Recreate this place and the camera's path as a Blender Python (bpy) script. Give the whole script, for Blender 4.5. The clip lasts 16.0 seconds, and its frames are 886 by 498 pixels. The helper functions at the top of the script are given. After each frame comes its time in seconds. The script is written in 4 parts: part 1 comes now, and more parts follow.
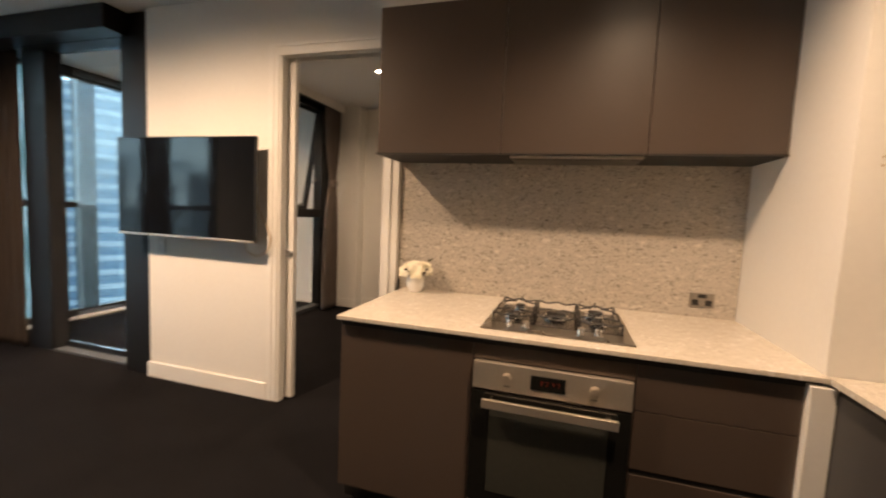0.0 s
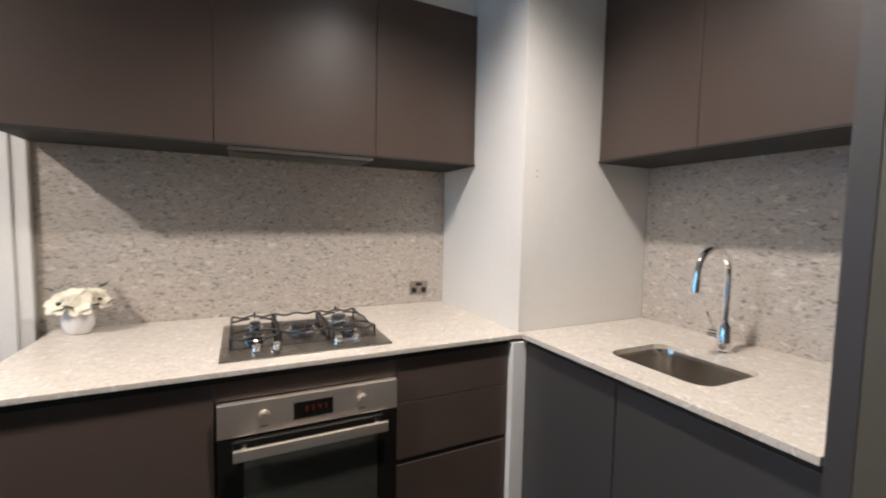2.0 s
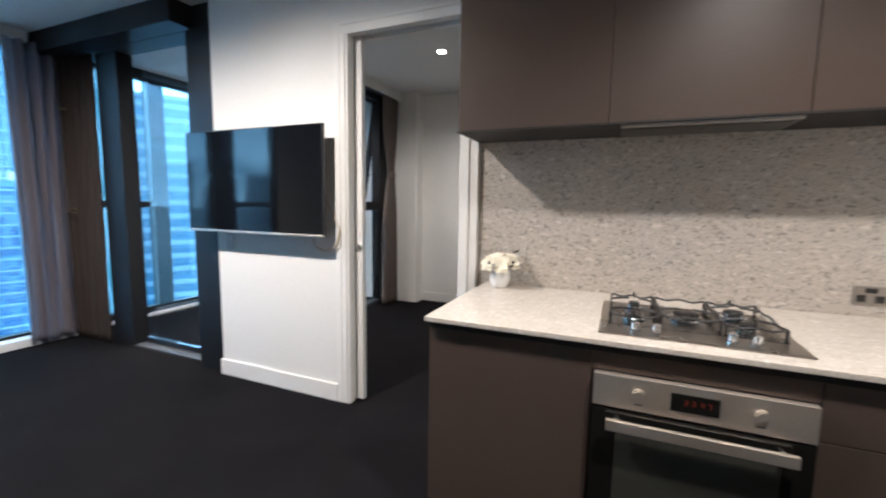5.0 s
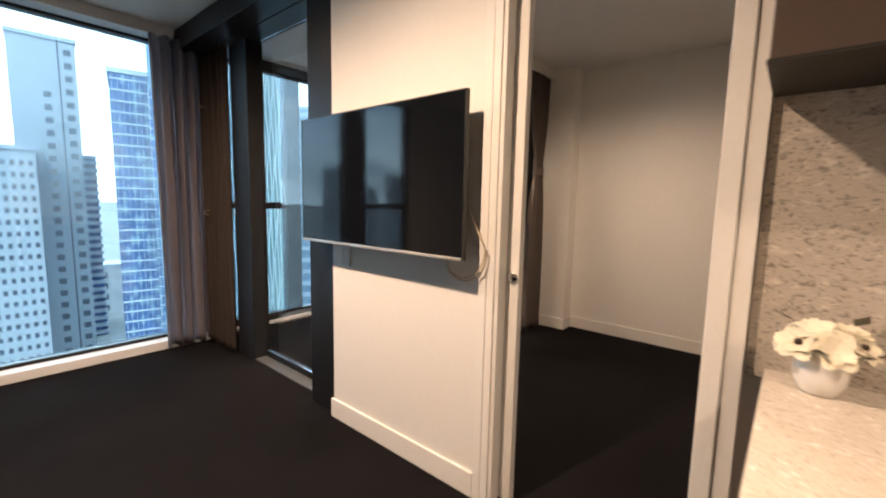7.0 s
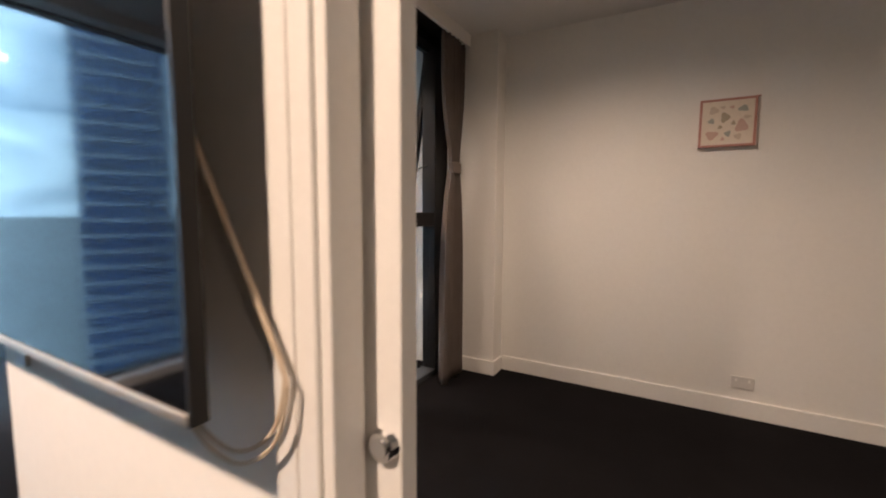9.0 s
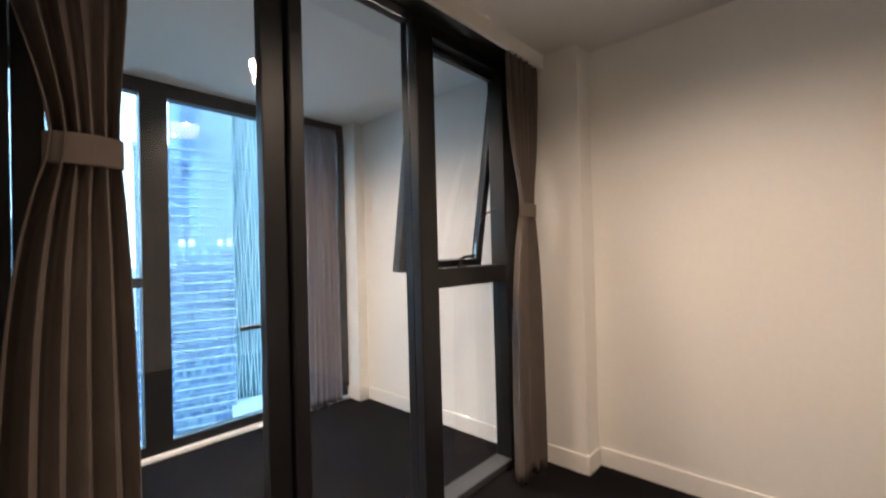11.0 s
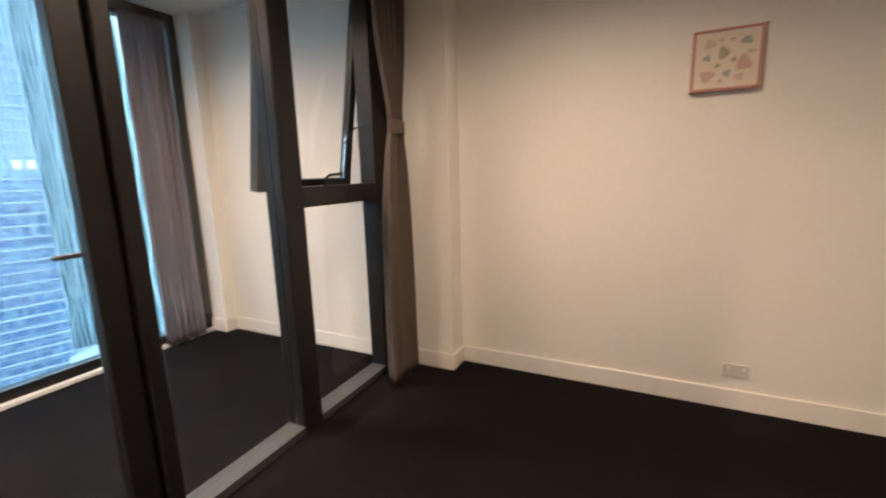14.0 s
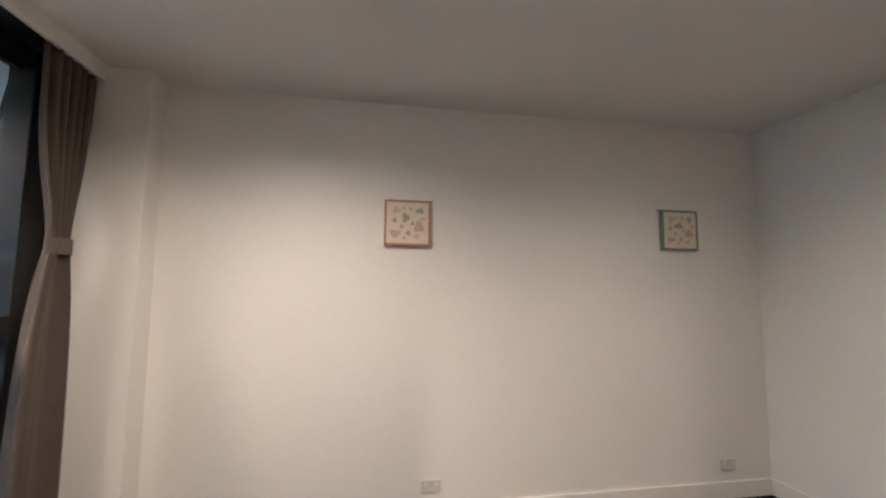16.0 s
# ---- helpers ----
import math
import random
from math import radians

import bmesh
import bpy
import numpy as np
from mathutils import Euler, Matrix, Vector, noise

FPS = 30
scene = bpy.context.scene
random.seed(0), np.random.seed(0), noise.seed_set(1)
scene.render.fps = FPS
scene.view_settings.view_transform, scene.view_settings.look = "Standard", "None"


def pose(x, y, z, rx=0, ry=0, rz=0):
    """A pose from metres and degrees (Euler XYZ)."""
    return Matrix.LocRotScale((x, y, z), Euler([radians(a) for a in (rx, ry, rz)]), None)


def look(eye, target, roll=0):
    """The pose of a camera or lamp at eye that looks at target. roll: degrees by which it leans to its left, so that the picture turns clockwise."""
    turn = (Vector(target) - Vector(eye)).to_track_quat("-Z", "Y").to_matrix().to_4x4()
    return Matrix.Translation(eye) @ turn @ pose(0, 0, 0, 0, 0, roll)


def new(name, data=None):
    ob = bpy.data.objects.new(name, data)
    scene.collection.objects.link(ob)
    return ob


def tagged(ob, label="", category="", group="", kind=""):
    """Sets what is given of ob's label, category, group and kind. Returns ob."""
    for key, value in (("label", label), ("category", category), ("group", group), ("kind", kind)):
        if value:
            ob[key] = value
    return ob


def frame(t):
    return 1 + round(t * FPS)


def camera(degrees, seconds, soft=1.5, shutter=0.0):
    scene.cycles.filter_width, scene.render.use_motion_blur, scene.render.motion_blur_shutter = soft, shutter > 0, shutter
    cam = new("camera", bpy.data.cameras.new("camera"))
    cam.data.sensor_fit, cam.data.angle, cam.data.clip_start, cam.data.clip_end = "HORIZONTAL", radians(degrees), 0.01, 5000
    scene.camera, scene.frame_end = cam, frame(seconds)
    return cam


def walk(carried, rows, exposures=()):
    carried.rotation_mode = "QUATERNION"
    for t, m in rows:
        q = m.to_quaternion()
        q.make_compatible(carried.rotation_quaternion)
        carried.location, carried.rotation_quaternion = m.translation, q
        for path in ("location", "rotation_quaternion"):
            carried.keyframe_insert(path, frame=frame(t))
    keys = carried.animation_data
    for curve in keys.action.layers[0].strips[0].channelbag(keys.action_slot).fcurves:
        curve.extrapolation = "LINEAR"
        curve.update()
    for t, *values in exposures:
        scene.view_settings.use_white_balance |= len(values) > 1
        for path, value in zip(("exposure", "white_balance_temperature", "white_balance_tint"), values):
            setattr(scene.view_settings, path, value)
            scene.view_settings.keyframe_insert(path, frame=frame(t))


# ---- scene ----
cam = camera(93.8, 16.0, soft=2.0, shutter=0.4)
PATH = [
    (0, (-0.851, -2.404, 1.373), (-1.414, -0.493, 1.2), 2.7),
    (0.5, (-0.949, -2.349, 1.37), (-1.078, -0.357, 1.245), 1.4),
    (1, (-1.017, -2.289, 1.369), (-0.762, -0.314, 1.183), 0.8),
    (1.5, (-1.038, -2.237, 1.371), (-0.436, -0.335, 1.236), 2.2),
    (2, (-1.097, -2.238, 1.385), (-0.22, -0.446, 1.248), 1.1),
    (2.5, (-1.106, -2.226, 1.372), (-0.007, -0.559, 1.252), 1.4),
    (3, (-1.106, -2.211, 1.376), (-0.067, -0.505, 1.263), 1.5),
    (3.5, (-1.131, -2.202, 1.366), (-0.517, -0.302, 1.256), 0.9),
    (4, (-1.14, -2.212, 1.364), (-0.991, -0.22, 1.269), 0.7),
    (4.5, (-1.137, -2.224, 1.356), (-1.5, -0.26, 1.255), 1.0),
    (5, (-1.124, -2.224, 1.338), (-1.898, -0.393, 1.119), 0.9),
    (5.2, (-1.137, -2.211, 1.34), (-2.04, -0.442, 1.099), 0.7),
    (7.3, (-1.917, -1.353, 1.364), (-3.2, 0.164, 1.136), 1.3),
    (7.5, (-2.009, -1.254, 1.348), (-3.25, 0.298, 1.118), 1.2),
    (7.7, (-2.089, -1.129, 1.346), (-3.314, 0.444, 1.192), 0.7),
    (8, (-2.176, -0.966, 1.361), (-3.281, 0.691, 1.176), 0.5),
    (8.2, (-2.226, -0.86, 1.353), (-3.191, 0.881, 1.165), 0.4),
    (10.3, (-2.439, 0.116, 1.416), (-3.517, 1.791, 1.235), -1.2),
    (10.5, (-2.461, 0.133, 1.424), (-3.65, 1.734, 1.271), -1.2),
    (11, (-2.468, 0.163, 1.433), (-3.819, 1.637, 1.451), -1.5),
    (11.5, (-2.436, 0.152, 1.485), (-3.799, 1.586, 1.779), -2.4),
    (12, (-2.443, 0.124, 1.479), (-3.806, 1.58, 1.628), -3.0),
    (12.5, (-2.457, 0.129, 1.431), (-3.787, 1.617, 1.295), -2.7),
    (13, (-2.462, 0.112, 1.386), (-3.709, 1.618, 0.965), -2.1),
    (13.5, (-2.464, 0.15, 1.389), (-3.583, 1.74, 0.921), -2.4),
    (14, (-2.43, 0.179, 1.394), (-3.288, 1.949, 1.036), -1.6),
    (14.5, (-2.398, 0.17, 1.41), (-2.99, 2.064, 1.158), -1.7),
    (15, (-2.365, 0.157, 1.428), (-2.597, 2.133, 1.225), -1.1),
    (15.4, (-2.305, 0.175, 1.428), (-2.172, 2.17, 1.446), 0.6),
    (15.5, (-2.336, 0.141, 1.438), (-2.154, 2.132, 1.489), 0.1),
    (16, (-2.319, 0.131, 1.507), (-1.976, 2.093, 1.69), 0.6),
]
EXPOSURES = [
    (0.0, 2.4, 8100, 17), (0.5, 2.68, 6300, 11), (1.0, 2.68, 6000, 12), (1.6, 2.62, 5250, 7), (2.8, 2.6, 5150, 6), (3.5, 2.58, 4850, 4), (4.2, 2.6, 4600, 3),
    (5.2, 2.7, 5300, 7), (7.3, 2.45, 7300, 20), (8.2, 2.42, 7100, 22), (10.3, 2.9, 5800, 9), (11.5, 2.98, 6700, 18),
    (13.0, 2.9, 6700, 16), (14.5, 2.95, 7000, 17), (15.0, 3.05, 6300, 14), (16.0, 3.15, 5800, 11),
]
walk(cam, [(t, look(eye, target, roll)) for t, eye, target, roll in PATH], EXPOSURES)

# ---- sky and lamps ----
world = bpy.data.worlds.new("overcast_evening")
scene.world = world
world.use_nodes = True
wn = world.node_tree.nodes
sky = wn.new("ShaderNodeTexSky")
sky.sky_type, sky.sun_disc = "NISHITA", False
sky.sun_elevation, sky.sun_rotation = radians(35), radians(150)
sky.air_density, sky.dust_density = 1.0, 2.0
wn["Background"].inputs["Strength"].default_value = 0.15
wl = world.node_tree.links
veil = wn.new("ShaderNodeTexNoise")
veil.inputs["Scale"].default_value, veil.inputs["Detail"].default_value, veil.inputs["Distortion"].default_value = 3.2, 7, 0.6
stretch_ = wn.new("ShaderNodeMapping")
stretch_.inputs["Scale"].default_value = (1, 1, 3.5)
where_ = wn.new("ShaderNodeTexCoord")
wl.new(where_.outputs["Generated"], stretch_.inputs[0])
wl.new(stretch_.outputs[0], veil.inputs["Vector"])
cloud = wn.new("ShaderNodeValToRGB")
cloud.color_ramp.elements[0].position, cloud.color_ramp.elements[1].position = 0.36, 0.66
cloud.color_ramp.elements[0].color, cloud.color_ramp.elements[1].color = (4.4, 5.6, 7.0, 1), (12.0, 13.4, 14.8, 1)
wl.new(veil.outputs["Fac"], cloud.inputs[0])
cover = wn.new("ShaderNodeMixRGB")
cover.inputs[0].default_value = 0.75
wl.new(sky.outputs[0], cover.inputs[1])
wl.new(cloud.outputs[0], cover.inputs[2])
wl.new(cover.outputs[0], wn["Background"].inputs["Color"])
sun = new("sun", bpy.data.lights.new("sun", "SUN"))
sun.data.energy, sun.data.angle, sun.data.color = 0.7, radians(15), (1.0, 0.95, 0.88)
sun.matrix_world = look((0, 0, 0), (-math.sin(radians(150)) * 0.82, -math.cos(radians(150)) * 0.82, -0.57))

LAMP_WARM = (1.0, 0.77, 0.57)
DOWNLIGHTS = [
    # x, y, watts, degrees
    (-0.55, -1.38, 34, 138), (-2.98, -1.30, 50, 172), (-4.50, -1.30, 44, 168),
    (-2.74, 1.49, 23, 158), (-0.72, 1.49, 7, 150),
    # the second here, in the hall, is an added unseen fill light
    (-5.20, 1.45, 26, 160), (1.60, -2.60, 6, 140),
]
CEIL = 2.75


# ---- building helpers ----
ORIGIN = {}


def thing(name, at, label, category, group="", kind=""):
    ob = new(name)
    ob.empty_display_size = 0.1
    ob.location = at
    ORIGIN[ob.name] = Vector(at)
    return tagged(ob, label, category, group, kind)


def part(name, bm, mat, parent=None, label="", smooth=False, width=0.0):
    """Links a bmesh (world metres) as one mesh object under a thing or a part."""
    if width:
        bmesh.ops.bevel(bm, geom=[e for e in bm.edges if e.is_manifold and e.calc_face_angle(0) > 0.6],
                        offset=width, segments=2, profile=0.5, affect="EDGES")
    base = ORIGIN[parent.name] if parent else Vector((0, 0, 0))
    bmesh.ops.translate(bm, verts=bm.verts, vec=-base)
    bmesh.ops.recalc_face_normals(bm, faces=bm.faces)
    me = bpy.data.meshes.new(name)
    bm.to_mesh(me)
    bm.free()
    if smooth:
        me.shade_smooth()
        me.set_sharp_from_angle(angle=radians(40))
    me.materials.append(mat)
    ob = new(name, me)
    if parent:
        ob.parent = parent
        ORIGIN[ob.name] = base
    if label:
        ob["label"] = label
    return ob


def solid(name, bm, mat, label, category, group="", kind="", smooth=False, width=0.0):
    """A thing of one mesh, or a piece of the setting."""
    lo = Vector([min(v.co[i] for v in bm.verts) for i in range(3)])
    hi = Vector([max(v.co[i] for v in bm.verts) for i in range(3)])
    at = Vector(((lo.x + hi.x) / 2, (lo.y + hi.y) / 2, lo.z))
    bmesh.ops.translate(bm, verts=bm.verts, vec=-at)
    ob = part(name, bm, mat, None, "", smooth, width)
    ob.location = at
    ORIGIN[ob.name] = at
    return tagged(ob, label, category, group, kind)


def box(bm, x0, x1, y0, y1, z0, z1):
    m = Matrix.LocRotScale(((x0 + x1) / 2, (y0 + y1) / 2, (z0 + z1) / 2), None, (abs(x1 - x0), abs(y1 - y0), abs(z1 - z0)))
    bmesh.ops.create_cube(bm, size=1, matrix=m)
    return bm


def boxes(*rows):
    bm = bmesh.new()
    for r in rows:
        box(bm, *r)
    return bm


def disc(bm, at, r, h, seg=24, turn=(0, 0, 0), r2=None):
    """A cylinder or cone standing on at, turned by degrees."""
    m = Matrix.Translation(at) @ pose(0, 0, 0, *turn) @ Matrix.Translation((0, 0, h / 2))
    bmesh.ops.create_cone(bm, cap_ends=True, segments=seg, radius1=r, radius2=r if r2 is None else r2, depth=h, matrix=m)
    return bm


def tube(bm, pts, r, seg=8):
    """A round bar along points."""
    pts = [Vector(p) for p in pts]
    rings, up = [], None
    for i, p in enumerate(pts):
        d = (pts[min(i + 1, len(pts) - 1)] - pts[max(i - 1, 0)]).normalized()
        if up is None:
            up = Vector((0, 0, 1)) if abs(d.z) < 0.9 else Vector((1, 0, 0))
        a = d.cross(up).normalized()
        b = a.cross(d).normalized()
        up = b
        rings.append([bm.verts.new(p + r * (math.cos(k * 2 * math.pi / seg) * a + math.sin(k * 2 * math.pi / seg) * b)) for k in range(seg)])
    for u, v in zip(rings, rings[1:]):
        for k in range(seg):
            bm.faces.new((u[k], u[(k + 1) % seg], v[(k + 1) % seg], v[k]))
    bm.faces.new(rings[0])
    bm.faces.new(rings[-1][::-1])
    return bm


def lathe(bm, at, profile, seg=28):
    """A turned body: profile of (radius, height)."""
    rings = []
    for r, h in profile:
        rings.append([bm.verts.new((at[0] + r * math.cos(2 * math.pi * k / seg), at[1] + r * math.sin(2 * math.pi * k / seg), at[2] + h)) for k in range(seg)])
    for u, v in zip(rings, rings[1:]):
        for k in range(seg):
            bm.faces.new((u[k], u[(k + 1) % seg], v[(k + 1) % seg], v[k]))
    bm.faces.new(rings[0])
    bm.faces.new(rings[-1])
    return bm


# ---- materials ----
def material(name, color, rough=0.5, metal=0.0, vary=0.06, scale=3.0, fine=60.0, bump=0.0, bump_scale=200.0, spec=0.5, coat=0.0):
    """Paint-like surface with soft large stains, fine grain and a little relief."""
    m = bpy.data.materials.new(name)
    m.use_nodes = True
    n, l = m.node_tree.nodes, m.node_tree.links
    b = n["Principled BSDF"]
    co = n.new("ShaderNodeTexCoord")
    big, small = n.new("ShaderNodeTexNoise"), n.new("ShaderNodeTexNoise")
    big.inputs["Scale"].default_value, small.inputs["Scale"].default_value = scale, fine
    big.inputs["Detail"].default_value, small.inputs["Detail"].default_value = 4, 3
    add = n.new("ShaderNodeMath")
    add.operation = "ADD"
    ramp = n.new("ShaderNodeMapRange")
    ramp.inputs["From Min"].default_value, ramp.inputs["From Max"].default_value = 0.6, 1.4
    ramp.inputs["To Min"].default_value, ramp.inputs["To Max"].default_value = 1 - vary, 1 + vary
    mix = n.new("ShaderNodeVectorMath")
    mix.operation = "SCALE"
    mix.inputs[0].default_value = color
    for tex in (big, small):
        l.new(co.outputs["Object"], tex.inputs["Vector"])
    l.new(big.outputs["Fac"], add.inputs[0])
    l.new(small.outputs["Fac"], add.inputs[1])
    l.new(add.outputs[0], ramp.inputs["Value"])
    l.new(ramp.outputs[0], mix.inputs["Scale"])
    l.new(mix.outputs[0], b.inputs["Base Color"])
    b.inputs["Metallic"].default_value = metal
    b.inputs["Specular IOR Level"].default_value = spec
    b.inputs["Coat Weight"].default_value = coat
    rr = n.new("ShaderNodeMapRange")
    rr.inputs["To Min"].default_value, rr.inputs["To Max"].default_value = max(0.0, rough - 0.06), min(1.0, rough + 0.06)
    l.new(big.outputs["Fac"], rr.inputs["Value"])
    l.new(rr.outputs[0], b.inputs["Roughness"])
    if bump:
        tex = n.new("ShaderNodeTexNoise")
        tex.inputs["Scale"].default_value, tex.inputs["Detail"].default_value = bump_scale, 3
        l.new(co.outputs["Object"], tex.inputs["Vector"])
        bp = n.new("ShaderNodeBump")
        bp.inputs["Strength"].default_value, bp.inputs["Distance"].default_value = bump, 0.002
        l.new(tex.outputs["Fac"], bp.inputs["Height"])
        l.new(bp.outputs[0], b.inputs["Normal"])
    return m


def stone(name, ground, dark, light, rough, size, stretch=(1, 1, 1)):
    """Speckled engineered stone: chips of three sizes in a pale ground."""
    m = bpy.data.materials.new(name)
    m.use_nodes = True
    n, l = m.node_tree.nodes, m.node_tree.links
    b = n["Principled BSDF"]
    co = n.new("ShaderNodeTexCoord")
    color = None
    layers = [(size, dark, 0.30, 0.42), (size * 0.55, light, 0.27, 0.36), (size * 2.1, dark, 0.26, 0.38), (size * 0.2, light, 0.1, 0.9)]
    base = n.new("ShaderNodeRGB")
    base.outputs[0].default_value = (*ground, 1)
    color = base.outputs[0]
    for k, (s, c, lo, hi) in enumerate(layers):
        t = n.new("ShaderNodeTexNoise")
        t.inputs["Scale"].default_value, t.inputs["Detail"].default_value, t.inputs["Distortion"].default_value = s, 3, 0.6
        off = n.new("ShaderNodeVectorMath")
        off.operation = "MULTIPLY_ADD"
        off.inputs[1].default_value, off.inputs[2].default_value = stretch, (k * 3.7, k * 1.9, k * 5.3)
        l.new(co.outputs["Object"], off.inputs[0])
        l.new(off.outputs[0], t.inputs["Vector"])
        r = n.new("ShaderNodeMapRange")
        r.inputs["From Min"].default_value, r.inputs["From Max"].default_value = (0.58, 0.68) if k < 3 else (0.3, 0.9)
        r.inputs["To Max"].default_value = 0.85 if k < 3 else 0.35
        l.new(t.outputs["Fac"], r.inputs["Value"])
        x = n.new("ShaderNodeMix")
        x.data_type = "RGBA"
        x.inputs["B"].default_value = (*c, 1)
        for s_in in x.inputs:
            if s_in.name == "A" and s_in.type == "RGBA":
                l.new(color, s_in)
            if s_in.name == "B" and s_in.type == "RGBA":
                s_in.default_value = (*c, 1)
        l.new(r.outputs[0], x.inputs[0])
        color = [o for o in x.outputs if o.type == "RGBA"][0]
    l.new(color, b.inputs["Base Color"])
    b.inputs["Roughness"].default_value = rough
    return m


def glass(name, tint=(1, 1, 1), rough=0.0):
    m = bpy.data.materials.new(name)
    m.use_nodes = True
    b = m.node_tree.nodes["Principled BSDF"]
    b.inputs["Base Color"].default_value = (*tint, 1)
    b.inputs["Roughness"].default_value = rough
    b.inputs["Transmission Weight"].default_value = 1
    b.inputs["IOR"].default_value = 1.45
    return m


def glow(name, color, strength):
    m = bpy.data.materials.new(name)
    m.use_nodes = True
    b = m.node_tree.nodes["Principled BSDF"]
    b.inputs["Base Color"].default_value = (color[0] * 0.05, color[1] * 0.05, color[2] * 0.05, 1)
    b.inputs["Emission Color"].default_value = (*color, 1)
    b.inputs["Emission Strength"].default_value = strength
    return m


def brushed(name, color, rough):
    """Brushed steel: fine streaks along x in colour and gloss."""
    m = material(name, color, rough, 1.0, 0.05, 4, 90)
    n, l = m.node_tree.nodes, m.node_tree.links
    co = n.new("ShaderNodeTexCoord")
    mp = n.new("ShaderNodeMapping")
    mp.inputs["Scale"].default_value = (6, 500, 500)
    t = n.new("ShaderNodeTexNoise")
    t.inputs["Scale"].default_value = 1.5
    l.new(co.outputs["Object"], mp.inputs[0])
    l.new(mp.outputs[0], t.inputs["Vector"])
    bp = n.new("ShaderNodeBump")
    bp.inputs["Strength"].default_value, bp.inputs["Distance"].default_value = 0.15, 0.0004
    l.new(t.outputs["Fac"], bp.inputs["Height"])
    l.new(bp.outputs[0], n["Principled BSDF"].inputs["Normal"])
    return m


M_WALL = material("white_wall_paint", (0.78, 0.76, 0.72), 0.65, vary=0.025, scale=1.2, fine=40, bump=0.12, bump_scale=350, spec=0.25)
M_CEIL = material("ceiling_paint", (0.74, 0.73, 0.71), 0.85, vary=0.02, scale=1.0, fine=50, bump=0.08, bump_scale=300, spec=0.2)
M_TRIM = material("white_trim_enamel", (0.80, 0.78, 0.74), 0.38, vary=0.03, scale=5, fine=60)
M_CARPET = material("charcoal_loop_carpet", (0.010, 0.0095, 0.0105), 0.98, vary=0.35, scale=2.5, fine=260, bump=0.9, bump_scale=420, spec=0.03)
M_LAM = material("brown_cabinet_laminate", (0.082, 0.060, 0.049), 0.36, vary=0.05, scale=2.0, fine=120, bump=0.04, bump_scale=500, spec=0.45)
M_LAM2 = material("charcoal_cabinet_laminate", (0.054, 0.050, 0.049), 0.42, vary=0.05, scale=2.0, fine=120, bump=0.04, bump_scale=500)
M_TALL = material("olive_grey_laminate", (0.088, 0.081, 0.060), 0.45, vary=0.05, scale=2.0, fine=120, bump=0.04, bump_scale=500)
# near black: small dark parts, and painted shade in gaps and undersides
M_DARK = material("black_shade_and_parts", (0.012, 0.011, 0.010), 0.6)
M_BENCH = stone("cream_speckled_stone", (0.62, 0.565, 0.485), (0.40, 0.35, 0.30), (0.80, 0.77, 0.72), 0.22, 85)
M_SPLASH = stone("grey_granite_stone", (0.46, 0.415, 0.36), (0.115, 0.097, 0.082), (0.66, 0.61, 0.54), 0.34, 72, (0.66, 0.66, 1.25))
M_STEEL = brushed("brushed_steel", (0.72, 0.65, 0.56), 0.5)
M_SINK = brushed("sink_steel", (0.60, 0.57, 0.52), 0.22)
M_CHROME = material("chrome", (0.86, 0.86, 0.86), 0.06, 1.0, 0.02)
M_IRON = material("black_cast_iron", (0.015, 0.014, 0.014), 0.45, vary=0.2, bump=0.3, bump_scale=400)
M_BGLASS = material("black_oven_glass", (0.010, 0.010, 0.009), 0.07, vary=0.05, spec=0.6)
M_SCREEN = material("black_tv_screen", (0.004, 0.005, 0.007), 0.06, vary=0.05, spec=0.5)
M_PLASTIC = material("black_plastic", (0.014, 0.014, 0.015), 0.35, vary=0.1)
M_FRAME = material("black_anodised_frame", (0.010, 0.010, 0.011), 0.42, vary=0.12, scale=4, fine=90, spec=0.35)
M_GLASS = glass("clear_glass", (0.96, 0.98, 0.98))
M_OUTER = glass("blue_tinted_glass", (0.33, 0.53, 0.62))
M_CURTAIN = material("grey_brown_curtain_cloth", (0.130, 0.107, 0.094), 0.92, vary=0.14, scale=6, fine=350, bump=0.5, bump_scale=600, spec=0.15)
# darker copy of the curtain cloth, shade put into its colour
M_CURTAIN_SHADED = material("shaded_brown_curtain_cloth", (0.045, 0.036, 0.032), 0.95, vary=0.14, scale=6, fine=350, bump=0.5, bump_scale=600, spec=0.1)
M_SHEER = material("pale_grey_curtain_cloth", (0.34, 0.30, 0.31), 0.92, vary=0.10, scale=6, fine=350, bump=0.5, bump_scale=600, spec=0.15)
n_, l_ = M_SHEER.node_tree.nodes, M_SHEER.node_tree.links
thin, blend = n_.new("ShaderNodeBsdfTranslucent"), n_.new("ShaderNodeMixShader")
thin.inputs["Color"].default_value = (0.46, 0.41, 0.42, 1)
blend.inputs[0].default_value = 0.6
l_.new(n_["Principled BSDF"].outputs[0], blend.inputs[1])
l_.new(thin.outputs[0], blend.inputs[2])
l_.new(blend.outputs[0], n_["Material Output"].inputs["Surface"])
M_SILL = material("pale_sill_aluminium", (0.76, 0.78, 0.80), 0.35, 0.0, vary=0.06)
M_TILE = material("grey_threshold_tile", (0.048, 0.053, 0.058), 0.55, vary=0.12, scale=8)
M_LED = glow("downlight_glow", (1.0, 0.88, 0.72), 15)
M_WHITEPL = material("white_plastic", (0.60, 0.58, 0.55), 0.35)
M_CERAMIC = material("white_ceramic", (0.80, 0.79, 0.77), 0.25, vary=0.03)
M_PETAL = material("cream_petal", (0.82, 0.77, 0.62), 0.7, vary=0.12, scale=20, fine=90)
